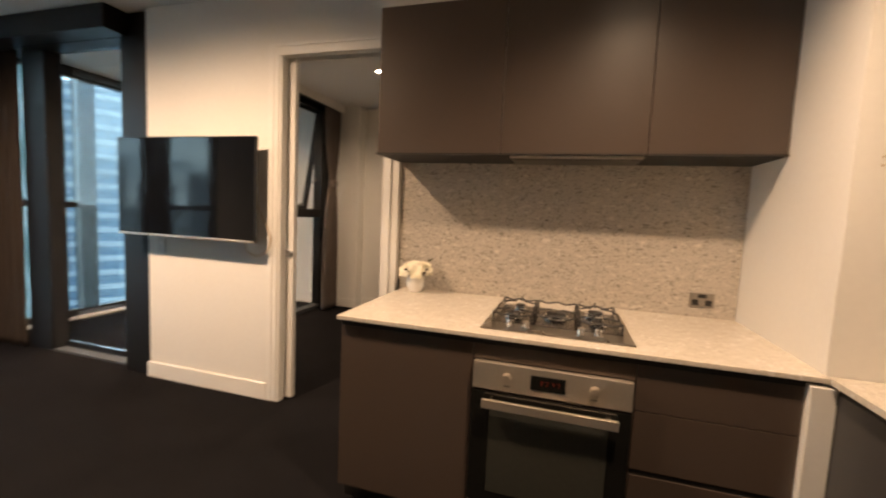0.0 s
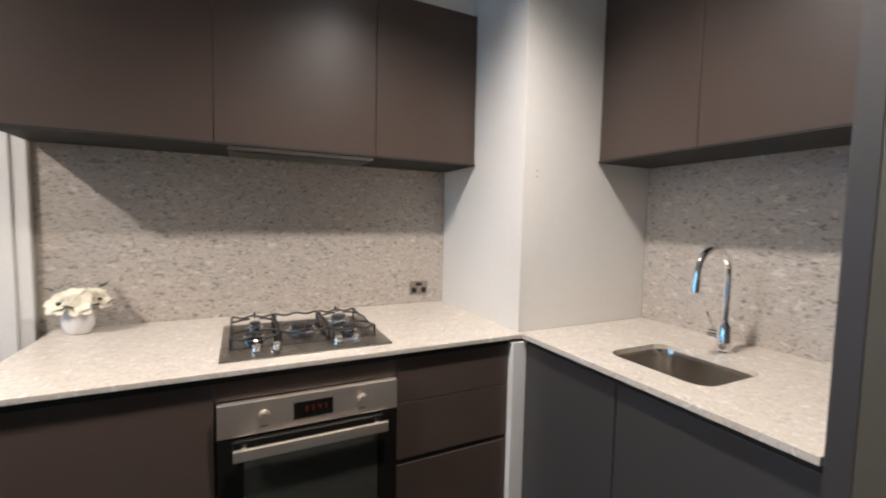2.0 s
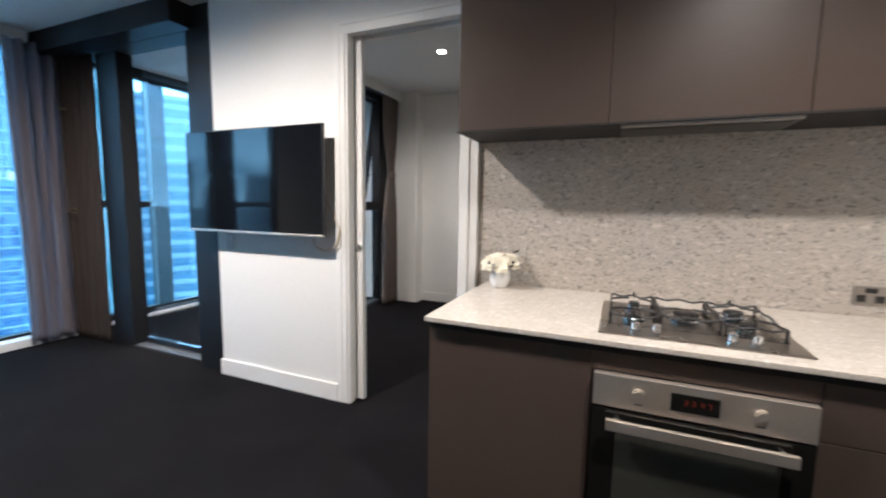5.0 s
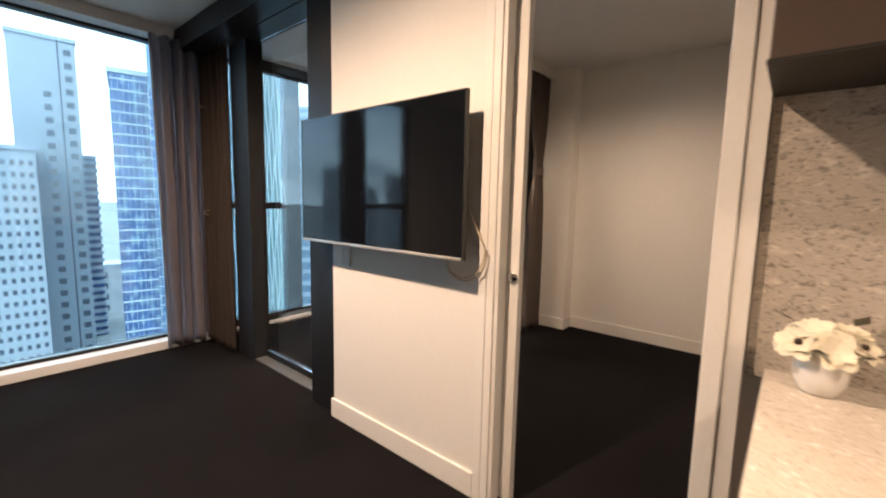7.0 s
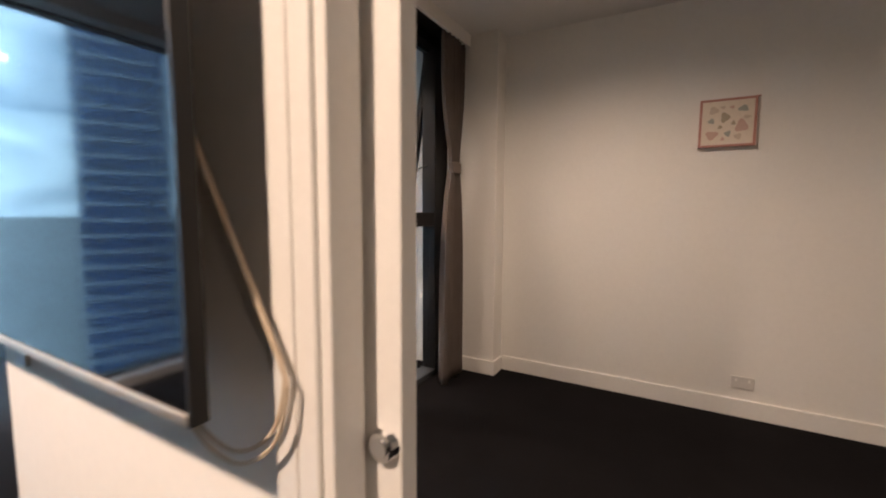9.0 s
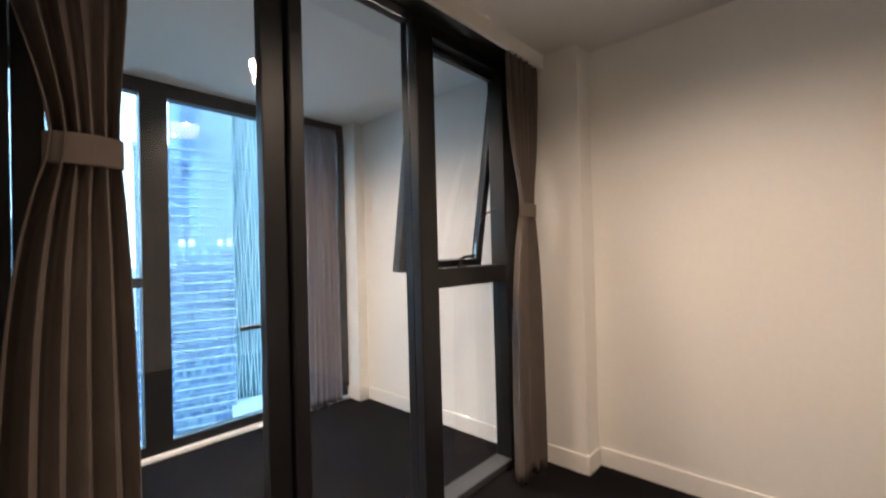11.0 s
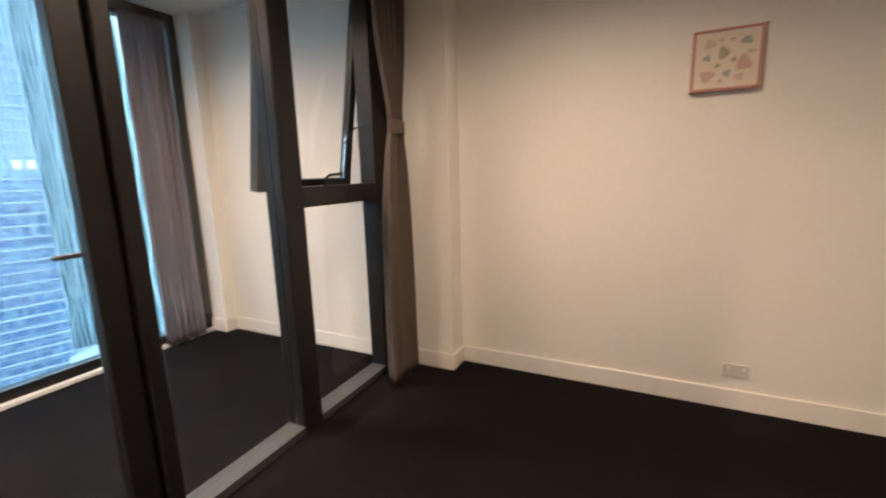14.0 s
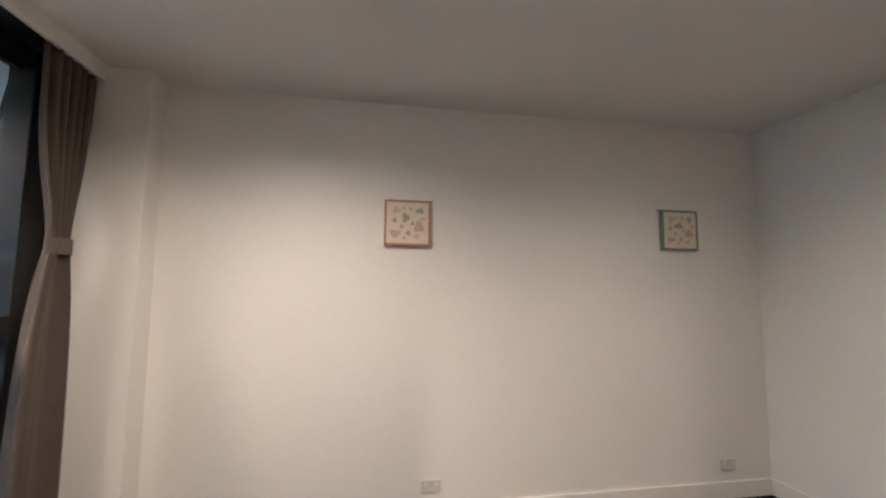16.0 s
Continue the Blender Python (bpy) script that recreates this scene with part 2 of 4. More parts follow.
M_CORE = material("dark_flower_core", (0.05, 0.035, 0.03), 0.8, vary=0.3)
M_LEAF = material("olive_leaf", (0.05, 0.045, 0.025), 0.6, vary=0.3)
M_DIGIT = glow("red_clock_digits", (1.0, 0.10, 0.03), 0.009)
M_PINK = material("pink_frame_paint", (0.47, 0.22, 0.18), 0.5, vary=0.1)
M_GREEN = material("green_frame_paint", (0.16, 0.22, 0.19), 0.5, vary=0.1)
M_PAPER = material("cream_canvas", (0.70, 0.62, 0.52), 0.8, vary=0.06)
M_CABLE = material("cream_cable", (0.55, 0.45, 0.33), 0.5)

# ---- structure: one flat, living room with kitchen, bedroom, glazed sunroom ----
XW, XE, YS, YB = -6.10, 2.60, -5.2, 2.89       # outer window plane, far east, south, picture wall
WALL_F, WALL_B = -0.03, 0.105                  # dividing wall, living face and bedroom face
DX0, DX1, DZ = -2.70, -1.955, 2.345            # doorway


def wall(name, label, *rows):
    return solid(name, boxes(*rows), M_WALL, label, "wall", kind="structure")


solid("floor", boxes((XW - 0.1, XE + 0.1, YS - 0.1, YB + 0.1, -0.2, 0)), M_CARPET, "dark charcoal loop-pile carpet over the whole flat", "floor", kind="structure")
solid("ceiling", boxes((XW - 0.1, XE + 0.1, YS - 0.1, YB + 0.1, CEIL, CEIL + 0.2)), M_CEIL, "matt white plasterboard ceiling with small downlights", "ceiling", kind="structure")
wall("wall_divider", "white painted wall between living room and bedroom with a doorway",
     (-3.88, DX0 - 0.05, WALL_F, WALL_B, 0, CEIL), (DX1 + 0.05, 0.0, 0.021, WALL_B, 0, CEIL),
     (DX1 + 0.05, -1.852, WALL_F, 0.021, 0, CEIL), (DX0 - 0.05, DX1 + 0.05, WALL_F, WALL_B, DZ + 0.05, CEIL))
wall("wall_column", "white painted pier boxed out between the two kitchen benches", (0.0, 0.80, -0.77, WALL_B, 0, CEIL))
solid("pier_trim", boxes((-0.052, 0.0228, -0.803, -0.7705, 0, 0.868)), M_TRIM, "white painted corner trim between the two benches", "trim", kind="structure", width=0.004)
wall("wall_sink", "white painted wall behind the sink bench", (0.80, 0.90, -1.865, -0.77, 0, CEIL))
wall("wall_divider_east", "white painted wall end closing the bedroom", (0.80, 0.90, -0.77, YB, 0, CEIL))
wall("wall_bedroom_east", "plain white bedroom side wall", (0.67, 0.80, WALL_B, YB, 0, CEIL))
wall("wall_picture", "white bedroom wall carrying two small pictures", (-3.60, 0.67, YB, YB + 0.12, 0, CEIL))
wall("wall_nib", "white stepped wall end beside the bedroom curtain", (-5.86, -3.60, 2.71, YB + 0.12, 0, CEIL))
wall("wall_sunroom_nib", "white narrow pier beside the sunroom window", (XW - 0.1, -5.86, 2.60, YB + 0.12, 0, CEIL))
wall("wall_south", "plain white living room wall", (XW - 0.1, XE + 0.1, YS - 0.12, YS, 0, CEIL))
wall("wall_east", "plain white hall wall", (XE, XE + 0.12, YS, YB, 0, CEIL))
wall("wall_hall", "white hall wall beside the tall cabinet", (0.90, XE, -1.72, -1.60, 0, CEIL))
wall("wall_hall_end", "white painted wall end beside the tall kitchen panel", (0.02, 0.90, -2.30, -2.004, 0, CEIL))
wall("bulkhead", "white boxed bulkhead above the bedroom glazing", (-4.16, -3.861, WALL_B, 2.71, 2.722, CEIL), (-3.860, -3.835, WALL_B, 2.71, 2.655, CEIL))
wall("bulkhead_kitchen", "white boxed bulkhead above the wall cupboards", (-1.84, 0.0, -0.335, 0.021, 2.42, CEIL), (0.45, 0.80, -1.86, -0.77, 2.42, CEIL))


def baseboard(*rows):
    solid("baseboard", boxes(*rows), M_TRIM, "white enamelled skirting board along the wall foot", "skirting", kind="structure", width=0.003)


BH = 0.12
baseboard((-3.895, DX0 - 0.101, WALL_F - 0.014, WALL_F - 0.0005, 0, BH))
baseboard((-3.585, 0.67, YB - 0.014, YB - 0.0005, 0, BH))
baseboard((-3.5995, -3.586, 2.70, YB - 0.0145, 0, BH))
baseboard((-4.02, -3.5995, 2.696, 2.7095, 0, BH))
baseboard((-5.845, -4.18, 2.696, 2.7095, 0, BH))
baseboard((-5.8595, -5.846, 2.59, 2.6955, 0, BH))
baseboard((-6.05, -5.8595, 2.586, 2.5995, 0, BH))
baseboard((0.656, 0.6695, WALL_B, YB - 0.0145, 0, BH))
baseboard((0.91, XE, -1.734, -1.7205, 0, BH))

# doorway lining and the sliding leaf that stands partly out of its pocket
door = thing("door_1", (-2.3, 0.04, 0), "white painted doorway lining with a sliding door in its pocket", "door", kind="structure")
part("frame_jamb", boxes((DX0 - 0.057, DX0 - 0.02, WALL_F - 0.010, 0.015, 0, DZ + 0.055), (DX0 - 0.02, DX0, WALL_F - 0.003, 0.028, 0, DZ + 0.02)), M_TRIM, door, width=0.003)
part("frame_jamb", boxes((DX1, DX1 + 0.055, WALL_F - 0.010, WALL_B + 0.004, 0, DZ + 0.055)), M_TRIM, door, width=0.003)
part("frame_head", boxes((DX0 - 0.02, DX1, WALL_F - 0.010, 0.02, DZ, DZ + 0.055), (DX0, DX1, 0.078, WALL_B + 0.004, DZ, DZ + 0.055)), M_TRIM, door, width=0.003)
part("frame_jamb", boxes((DX0 - 0.05, DX0 + 0.005, 0.083, WALL_B + 0.004, 0, DZ)), M_TRIM, door, width=0.002)
part("casing", boxes((DX0 - 0.100, DX0 - 0.0575, WALL_F - 0.012, WALL_F - 0.0005, 0, DZ + 0.075), (DX0 - 0.057, DX1 + 0.055, WALL_F - 0.012, WALL_F - 0.0005, DZ + 0.0555, DZ + 0.075)), M_TRIM, door, width=0.003)
leaf = part("sliding_leaf", boxes((-2.76, -2.645, 0.036, 0.074, 0.012, DZ + 0.01)), M_TRIM, door, "white painted sliding door leaf edge", width=0.003)
bm = bmesh.new()
disc(bm, (-2.672, 0.036, 1.045), 0.024, 0.012, 24, (90, 0, 0), 0.020)
disc(bm, (-2.672, 0.025, 1.045), 0.012, 0.004, 16, (90, 0, 0))
part("finger_latch", bm, M_CHROME, leaf, "round chrome finger latch", True)

# ---- downlights ----
for x, y, w, wide in DOWNLIGHTS:
    d = thing("downlight", (x, y, CEIL), "small round recessed downlight, lit, with a white rim", "ceiling light", "ceiling downlights")
    bm = bmesh.new()
    lathe(bm, (x, y, CEIL), [(0.052, -0.0005), (0.052, -0.006), (0.046, -0.009), (0.038, -0.006), (0.038, -0.0005)])
    part("rim", bm, M_WHITEPL, d, smooth=True)
    bm = bmesh.new()
    disc(bm, (x, y, CEIL - 0.006), 0.036, 0.004)
    part("lens", bm, M_LED, d, "glowing frosted lens")
    data = bpy.data.lights.new("downlight_lamp", "SPOT")
    data.energy, data.color, data.spot_size, data.spot_blend, data.shadow_soft_size = w, LAMP_WARM, radians(wide), 0.95, 0.12 if wide == 160 else 0.045
    lamp = new("downlight_lamp", data)
    lamp.location = (x, y, CEIL - 0.03)


# ---- glazing ----
def pane(name, parent, x0, x1, y0, y1, z0, z1, label="", mat=None):
    ob = part(name, boxes((x0, x1, y0, y1, z0, z1)), mat or M_GLASS, parent, label)
    ob.visible_shadow = False
    return ob


# outer windows, one plane along the west side
def outer_window(name, label, y0, y1, posts, transoms):
    w = thing(name, (XW, (y0 + y1) / 2, 0), label, "window", kind="structure")
    x0, x1 = XW - 0.05, XW + 0.05
    part("head_frame", boxes((x0, x1, y0, y1, 2.64, CEIL)), M_FRAME, w, width=0.004)
    part("sill_frame", boxes((x0, x1, y0, y1, 0.0, 0.10)), M_FRAME, w, width=0.004)
    edges = [y0] + [v for p in posts for v in p] + [y1]
    for a, b in posts:
        part("mullion", boxes((x0, x1 + 0.01, a, b, 0.10, 2.64)), M_FRAME, w, width=0.004)
    for a, b in zip(edges[::2], edges[1::2]):
        pane("pane", w, XW - 0.004, XW + 0.004, a, b, 0.10, 2.64, mat=M_OUTER)
        for ya, yb, z in transoms:
            if a <= (ya + yb) / 2 <= b:
                part("transom", boxes((x0 + 0.01, x1, a, b, z, z + 0.07)), M_FRAME, w, width=0.004)
    return w


outer_window("window_1", "full-height black framed living room window over the city", -3.05, 0.10, [(-3.05, -2.98), (-2.27, -1.93), (-0.02, 0.10)], [(-2.9, -2.3, 1.24)])
wall("wall_west", "plain white wall beyond the living room window", (XW - 0.1, XW + 0.05, YS, -3.05, 0, CEIL))
outer_window("window_2", "full-height black framed sunroom window over the city", 0.10, 2.60, [(0.10, 0.16), (0.89, 1.06), (2.52, 2.60)], [(0.2, 0.8, 1.24)])
solid("window_sill", boxes((XW + 0.05, XW + 0.17, -3.03, 0.02, 0.0, 0.075)), M_SILL, "pale metal sill strip under the living room window", "window sill", kind="structure", width=0.004)
solid("window_sill", boxes((XW + 0.05, XW + 0.10, 0.20, 2.59, 0.0, 0.03)), M_SILL, "pale metal sill strip under the sunroom window", "window sill", kind="structure", width=0.004)

# glazed screen between living room and sunroom
scr = thing("window_3", (-5.0, 0.15, 0), "black framed glass screen between living room and sunroom", "glass screen", kind="structure")
part("post", boxes((-4.16, -3.885, -0.012, 0.16, 0, 2.58)), M_FRAME, scr, width=0.005)
part("post", boxes((-5.42, -5.13, 0.06, 0.20, 0, 2.58)), M_FRAME, scr, width=0.005)
part("post", boxes((XW + 0.06, -5.78, 0.06, 0.20, 0, 2.58)), M_FRAME, scr, width=0.005)
part("head_frame", boxes((XW + 0.06, -3.885, 0.0, 0.20, 2.58, CEIL - 0.003)), M_FRAME, scr, width=0.005)
part("sill_frame", boxes((-5.13, -4.16, 0.16, 0.20, 0, 0.06)), M_FRAME, scr, width=0.004)
pane("pane", scr, -5.13, -4.16, 0.166, 0.174, 0.06, 2.58)
pane("pane", scr, -5.78, -5.42, 0.126, 0.134, 0.0, 2.58)
solid("threshold", boxes((-5.13, -4.16, 0.055, 0.16, 0.0, 0.012)), M_TILE, "grey glazed threshold strip under the glass screen", "threshold", kind="structure", width=0.002)
solid("pelmet", boxes((XW + 0.18, -4.10, -0.17, -0.002, 2.58, CEIL - 0.002)), M_FRAME, "black boxed curtain pelmet under the ceiling", "pelmet", kind="structure", width=0.004)
solid("pelmet", boxes((XW + 0.055, XW + 0.22, -3.2, -0.19, 2.66, CEIL - 0.002)), M_CEIL, "white boxed curtain pelmet over the living window", "pelmet", kind="structure", width=0.004)

# glazed screen between bedroom and sunroom
XG0, XG1 = -4.16, -4.035
g = thing("window_4", (-4.1, 1.4, 0), "black framed glass screen with an open awning window beside the bedroom", "glass screen", kind="structure")
part("post", boxes((XG0, XG1, 0.165, 0.20, 0, 2.70)), M_FRAME, g, width=0.005)
part("post", boxes((XG0, XG1, 0.985, 1.045, 0, 2.70)), M_FRAME, g, width=0.005)
part("post", boxes((XG0, XG1, 1.70, 1.835, 0, 2.70)), M_FRAME, g, width=0.005)
part("post", boxes((XG0, XG1, 2.50, 2.70, 0, 2.70)), M_FRAME, g, width=0.005)
part("head_frame", boxes((XG0, XG1 + 0.01, 0.165, 2.70, 2.7005, 2.721)), M_FRAME, g, width=0.004)
part("track_soffit", boxes((XG1 + 0.011, -3.862, 0.12, 2.705, 2.705, 2.7215)), M_FRAME, g)
part("sill_frame", boxes((XG0, XG1 + 0.004, 1.045, 1.70, 0, 0.045), (XG0, XG1 + 0.004, 1.835, 2.50, 0, 0.045), (XG0, XG1 + 0.004, 0.20, 0.985, 0, 0.03)), M_TILE, g, "grey metal sill", width=0.003)
part("transom", boxes((XG0, XG1 - 0.004, 1.835, 2.50, 1.235, 1.345)), M_FRAME, g, width=0.005)
part("transom", boxes((XG0, XG1, 1.835, 2.50, 2.628, 2.70)), M_FRAME, g, width=0.004)
part("transom", boxes((XG0, XG1, 0.20, 0.985, 2.633, 2.70)), M_FRAME, g, width=0.004)
pane("pane", g, -4.104, -4.096, 1.045, 1.70, 0.045, 2.70)
pane("pane", g, -4.104, -4.096, 1.835, 2.50, 0.045, 1.235)
leaf = part("door_leaf", boxes((-4.13, -4.07, 0.885, 0.982, 0.03, 2.63), (-4.13, -4.07, 0.203, 0.27, 0.03, 2.63), (-4.13, -4.07, 0.27, 0.885, 0.03, 0.13), (-4.13, -4.07, 0.27, 0.885, 2.54, 2.63)), M_FRAME, g, "black framed glass door leaf, closed", width=0.004)
pane("pane", leaf, -4.104, -4.096, 0.27, 0.885, 0.13, 2.54)
bm = boxes((-4.145, -4.131, 0.90, 0.935, 1.06, 1.24))
tube(bm, [(-4.13, 0.928, 1.15), (-4.18, 0.928, 1.15), (-4.185, 0.915, 1.15), (-4.185, 0.83, 1.15)], 0.009)
part("lever_handle", bm, M_IRON, leaf, "black lever handle", True)

# awning sash, hinged at its top, swung out into the sunroom
sash_pose = Matrix.Translation((-4.13, 0, 2.625)) @ pose(0, 0, 0, 0, 9.0, 0) @ Matrix.Translation((4.13, 0, -2.625))


def turned(bm):
    bmesh.ops.transform(bm, matrix=sash_pose, verts=bm.verts)
    return bm


sash = part("awning_sash", turned(boxes((-4.155, -4.10, 1.775, 1.835, 1.31, 2.625), (-4.155, -4.10, 2.515, 2.57, 1.31, 2.625), (-4.155, -4.10, 1.835, 2.515, 1.31, 1.37), (-4.155, -4.10, 1.835, 2.515, 2.60, 2.625))), M_FRAME, g, "black awning sash, open")
ob = part("pane", turned(boxes((-4.130, -4.122, 1.835, 2.515, 1.37, 2.60))), M_GLASS, sash)
ob.visible_shadow = False
bm = boxes((-4.07, -4.05, 2.03, 2.10, 1.345, 1.362))
tube(bm, [(-4.06, 2.05, 1.355), (-4.06, 2.05, 1.39), (-4.05, 2.07, 1.405), (-4.04, 2.17, 1.41)], 0.008)
part("cam_handle", bm, M_PLASTIC, g, "black cam handle", True)
bm = tube(bmesh.new(), [(-4.10, 2.49, 1.72), (-4.17, 2.48, 1.70), (-4.27, 2.48, 1.60)], 0.006)
part("friction_stay", bm, M_PLASTIC, g, "thin black window stay", True)


# ---- curtains ----
def curtain(name, along, fixed, a0, a1, z0, z1, mat, label, folds, depth, pinch=None, group="", phase=0.0):
    """A hanging pleated curtain. along: 'x' or 'y'. pinch: (height, width share, centre share) of a tieback."""
    rng = random.Random(name + str(a0))
    nu, nz = folds * 10, 36
    bm = bmesh.new()
    grid = []
    jit = [rng.uniform(0.7, 1.3) for _ in range(folds + 2)]
    for j in range(nz + 1):
        z = z0 + (z1 - z0) * j / nz
        share, mid = 1.0, 0.5
        if pinch:
            h, s, c = pinch
            d = (z - h) / (0.80 if z < h else 0.75)
            k = math.exp(-abs(d) * 2.1) if z < h else math.exp(-(d * 1.9) ** 2)
            share = 1 - (1 - s) * k
            mid = 0.5 + (c - 0.5) * k
        row = []
        for i in range(nu + 1):
            u = i / nu
            f = u * folds
            amp = depth * jit[int(f)] * (0.55 + 0.45 * share)
            wob = 0.10 * math.sin(3.1 * z + 5 * u)
            off = amp * math.sin(2 * math.pi * f + phase + wob) + 0.3 * amp * math.sin(4.7 * f + 1.3 * z)
            pos = a0 + (a1 - a0) * (mid + (u - 0.5) * share) + 0.25 * depth * math.cos(2 * math.pi * f + 0.8 * z)
            zz = z + (0.012 * math.sin(2 * math.pi * f * 0.5 + phase) if j == 0 else 0)
            row.append(bm.verts.new((fixed + off, pos, zz) if along == "y" else (pos, fixed + off, zz)))
        grid.append(row)
    for r, s in zip(grid, grid[1:]):
        for i in range(nu):
            bm.faces.new((r[i], r[i + 1], s[i + 1], s[i]))
    c = (a0 + a1) / 2
    t = thing(name, (fixed, c, z0) if along == "y" else (c, fixed, z0), label, "curtain", group)
    ob = part("cloth", bm, mat, t, smooth=True)
    m = ob.modifiers.new("thickness", "SOLIDIFY")
    m.thickness = 0.003
    if pinch:
        h, s, cc = pinch
        w = (a1 - a0) * s / 2 + 0.012
        mid = a0 + (a1 - a0) * cc
        bm = bmesh.new()
        seg, rings = 28, []
        for zz, g_ in ((h - 0.042, 0.0), (h - 0.038, 0.004), (h + 0.038, 0.004), (h + 0.042, 0.0)):
            ring = []
            for k in range(seg):
                an = 2 * math.pi * k / seg
                p, q = (w + g_) * math.cos(an), (depth * 1.15 + g_) * math.sin(an)
                ring.append(bm.verts.new((fixed + q, mid + p, zz) if along == "y" else (mid + p, fixed + q, zz)))
            rings.append(ring)
        for r, s_ in zip(rings, rings[1:]):
            for k in range(seg):
                bm.faces.new((r[k], r[(k + 1) % seg], s_[(k + 1) % seg], s_[k]))
        part("tieback", bm, mat, t, "cloth tieback band", True)
    return t


G_BED = "bedroom curtains"
curtain("curtain", "y", -3.868, 2.30, 2.68, 0.012, 2.648, M_CURTAIN, "grey-brown pleated curtain tied back beside the awning window", 6, 0.028, (1.69, 0.36, 0.56), G_BED)
curtain("curtain", "y", -3.925, 0.14, 0.44, 0.012, 2.648, M_CURTAIN, "grey-brown pleated curtain tied back beside the glass door", 5, 0.027, (1.73, 0.46, 0.66), G_BED, 1.0)
curtain("curtain", "y", -5.87, -0.37, 0.0, 0.03, 2.655, M_SHEER, "pale grey pleated curtain gathered at the living window", 4, 0.05, None, "living room curtains")
# cloth darkened to offset the downlight that falls on it
curtain("curtain", "x", 0.02, -5.93, -5.40, 0.012, 2.575, M_CURTAIN_SHADED, "brown pleated curtain, its cloth darkened for shade, gathered before the glass screen", 5, 0.028, None, "living room curtains", 0.5)
curtain("curtain", "y", -6.00, 2.14, 2.46, 0.012, 2.66, M_SHEER, "pale grey pleated curtain gathered at the sunroom window", 6, 0.03, None, "sunroom curtains", 2.0)

# brass cleats for the living room curtains
M_BRASS = material("aged_brass", (0.55, 0.42, 0.22), 0.3, 1.0, 0.1)
for z in (1.23, 2.13):
    k = thing("curtain_cleat", (-5.80, 0.05, z), "small brass curtain hook on the black window post", "hook", "curtain hooks")
    bm = tube(bmesh.new(), [(-5.80, 0.062, z), (-5.80, -0.035, z), (-5.78, -0.055, z - 0.005), (-5.72, -0.060, z - 0.025), (-5.67, -0.058, z - 0.03)] if z < 2 else [(-5.80, 0.062, z), (-5.80, -0.045, z), (-5.80, -0.05, z + 0.02)], 0.006)
    part("hook", bm, M_BRASS, k, smooth=True)
    bm = bmesh.new()
    disc(bm, (-5.80, 0.0595, z), 0.014, 0.004, 16, (90, 0, 0))
    part("plate", bm, M_BRASS, k)

# ---- kitchen ----
BF, BT, BL = -0.80, 0.90, -1.79     # bench front, top height, left end
CF = -0.775                         # cupboard fronts


def cupboard(name, x0, x1, label, fronts, mat, back=0.02, z0=0.10, z1=0.853, front=CF):
    """A floor cupboard run facing -y: carcass and its fronts (x0, x1, z0, z1, name)."""
    t = thing(name, ((x0 + x1) / 2, (front + back) / 2, 0), label, "cupboard", "kitchen floor cupboards")
    part("body", boxes((x0, x1, front + 0.020, back, z0, z1)), mat, t)
    part("plinth", boxes((x0, x1, front + 0.07, back, 0, z0)), M_DARK, t, "dark recessed plinth")
    for a, b, c, d, n in fronts:
        part(n, boxes((a + 0.0015, b - 0.0015, front, front + 0.0185, c, d)), mat, t, width=0.0015)
    return t


cupboard("floor_cupboard", BL, -1.180, "dark brown laminate cupboard with a plain end panel", [(BL, -1.180, 0.10, 0.853, "door")], M_LAM)
t = cupboard("oven_cupboard", -1.180, -0.566, "dark brown laminate housing around the built-in oven", [(-1.180, -0.566, 0.792, 0.853, "filler_panel"), (-1.180, -0.566, 0.10, 0.188, "filler_panel")], M_LAM, front=CF)
cupboard("drawer_cupboard", -0.566, -0.051, "dark brown laminate drawer unit with a black finger groove", [(-0.566, -0.052, 0.68, 0.853, "drawer"), (-0.566, -0.052, 0.452, 0.677, "drawer"), (-0.566, -0.052, 0.10, 0.43, "drawer")], M_LAM)
solid("finger_groove", boxes((-0.564, -0.054, CF + 0.004, CF + 0.019, 0.431, 0.451)), M_DARK, "black recessed finger groove between two drawers", "groove")

# stone bench with the hob on it, and splashback
solid("benchtop", boxes((BL - 0.012, -0.001, BF, -0.001, BT - 0.020, BT)), M_BENCH, "cream speckled stone benchtop carrying the gas hob", "benchtop", width=0.003)
# solid black strip fills the gap to paint its shade
solid("bench_gap_shade", boxes((BL, -0.006, CF + 0.001, 0.0, 0.8535, BT - 0.021)), M_DARK, "black strip standing in for the shade in the gap under the stone benchtop", "shadow gap")
solid("splashback", boxes((-1.848, -0.001, 0.0, 0.0205, BT - 0.03, 1.71)), M_SPLASH, "grey speckled granite splashback behind the hob", "splashback", width=0.001)


# oven
ov = thing("oven", (-0.873, CF, 0.19), "built-in stainless steel oven with black glass door", "oven")
OX0, OX1 = -1.172, -0.574
part("body", boxes((OX0 + 0.01, OX1 - 0.01, CF + 0.0, CF + 0.018, 0.19, 0.788)), M_DARK, ov)
panel = part("control_panel", boxes((OX0, OX1, CF - 0.026, CF - 0.0005, 0.678, 0.788)), M_STEEL, ov, "brushed steel control panel", width=0.002)
part("clock_window", boxes((-0.943, -0.812, CF - 0.0285, CF - 0.0262, 0.705, 0.762)), M_BGLASS, panel, "black clock window")
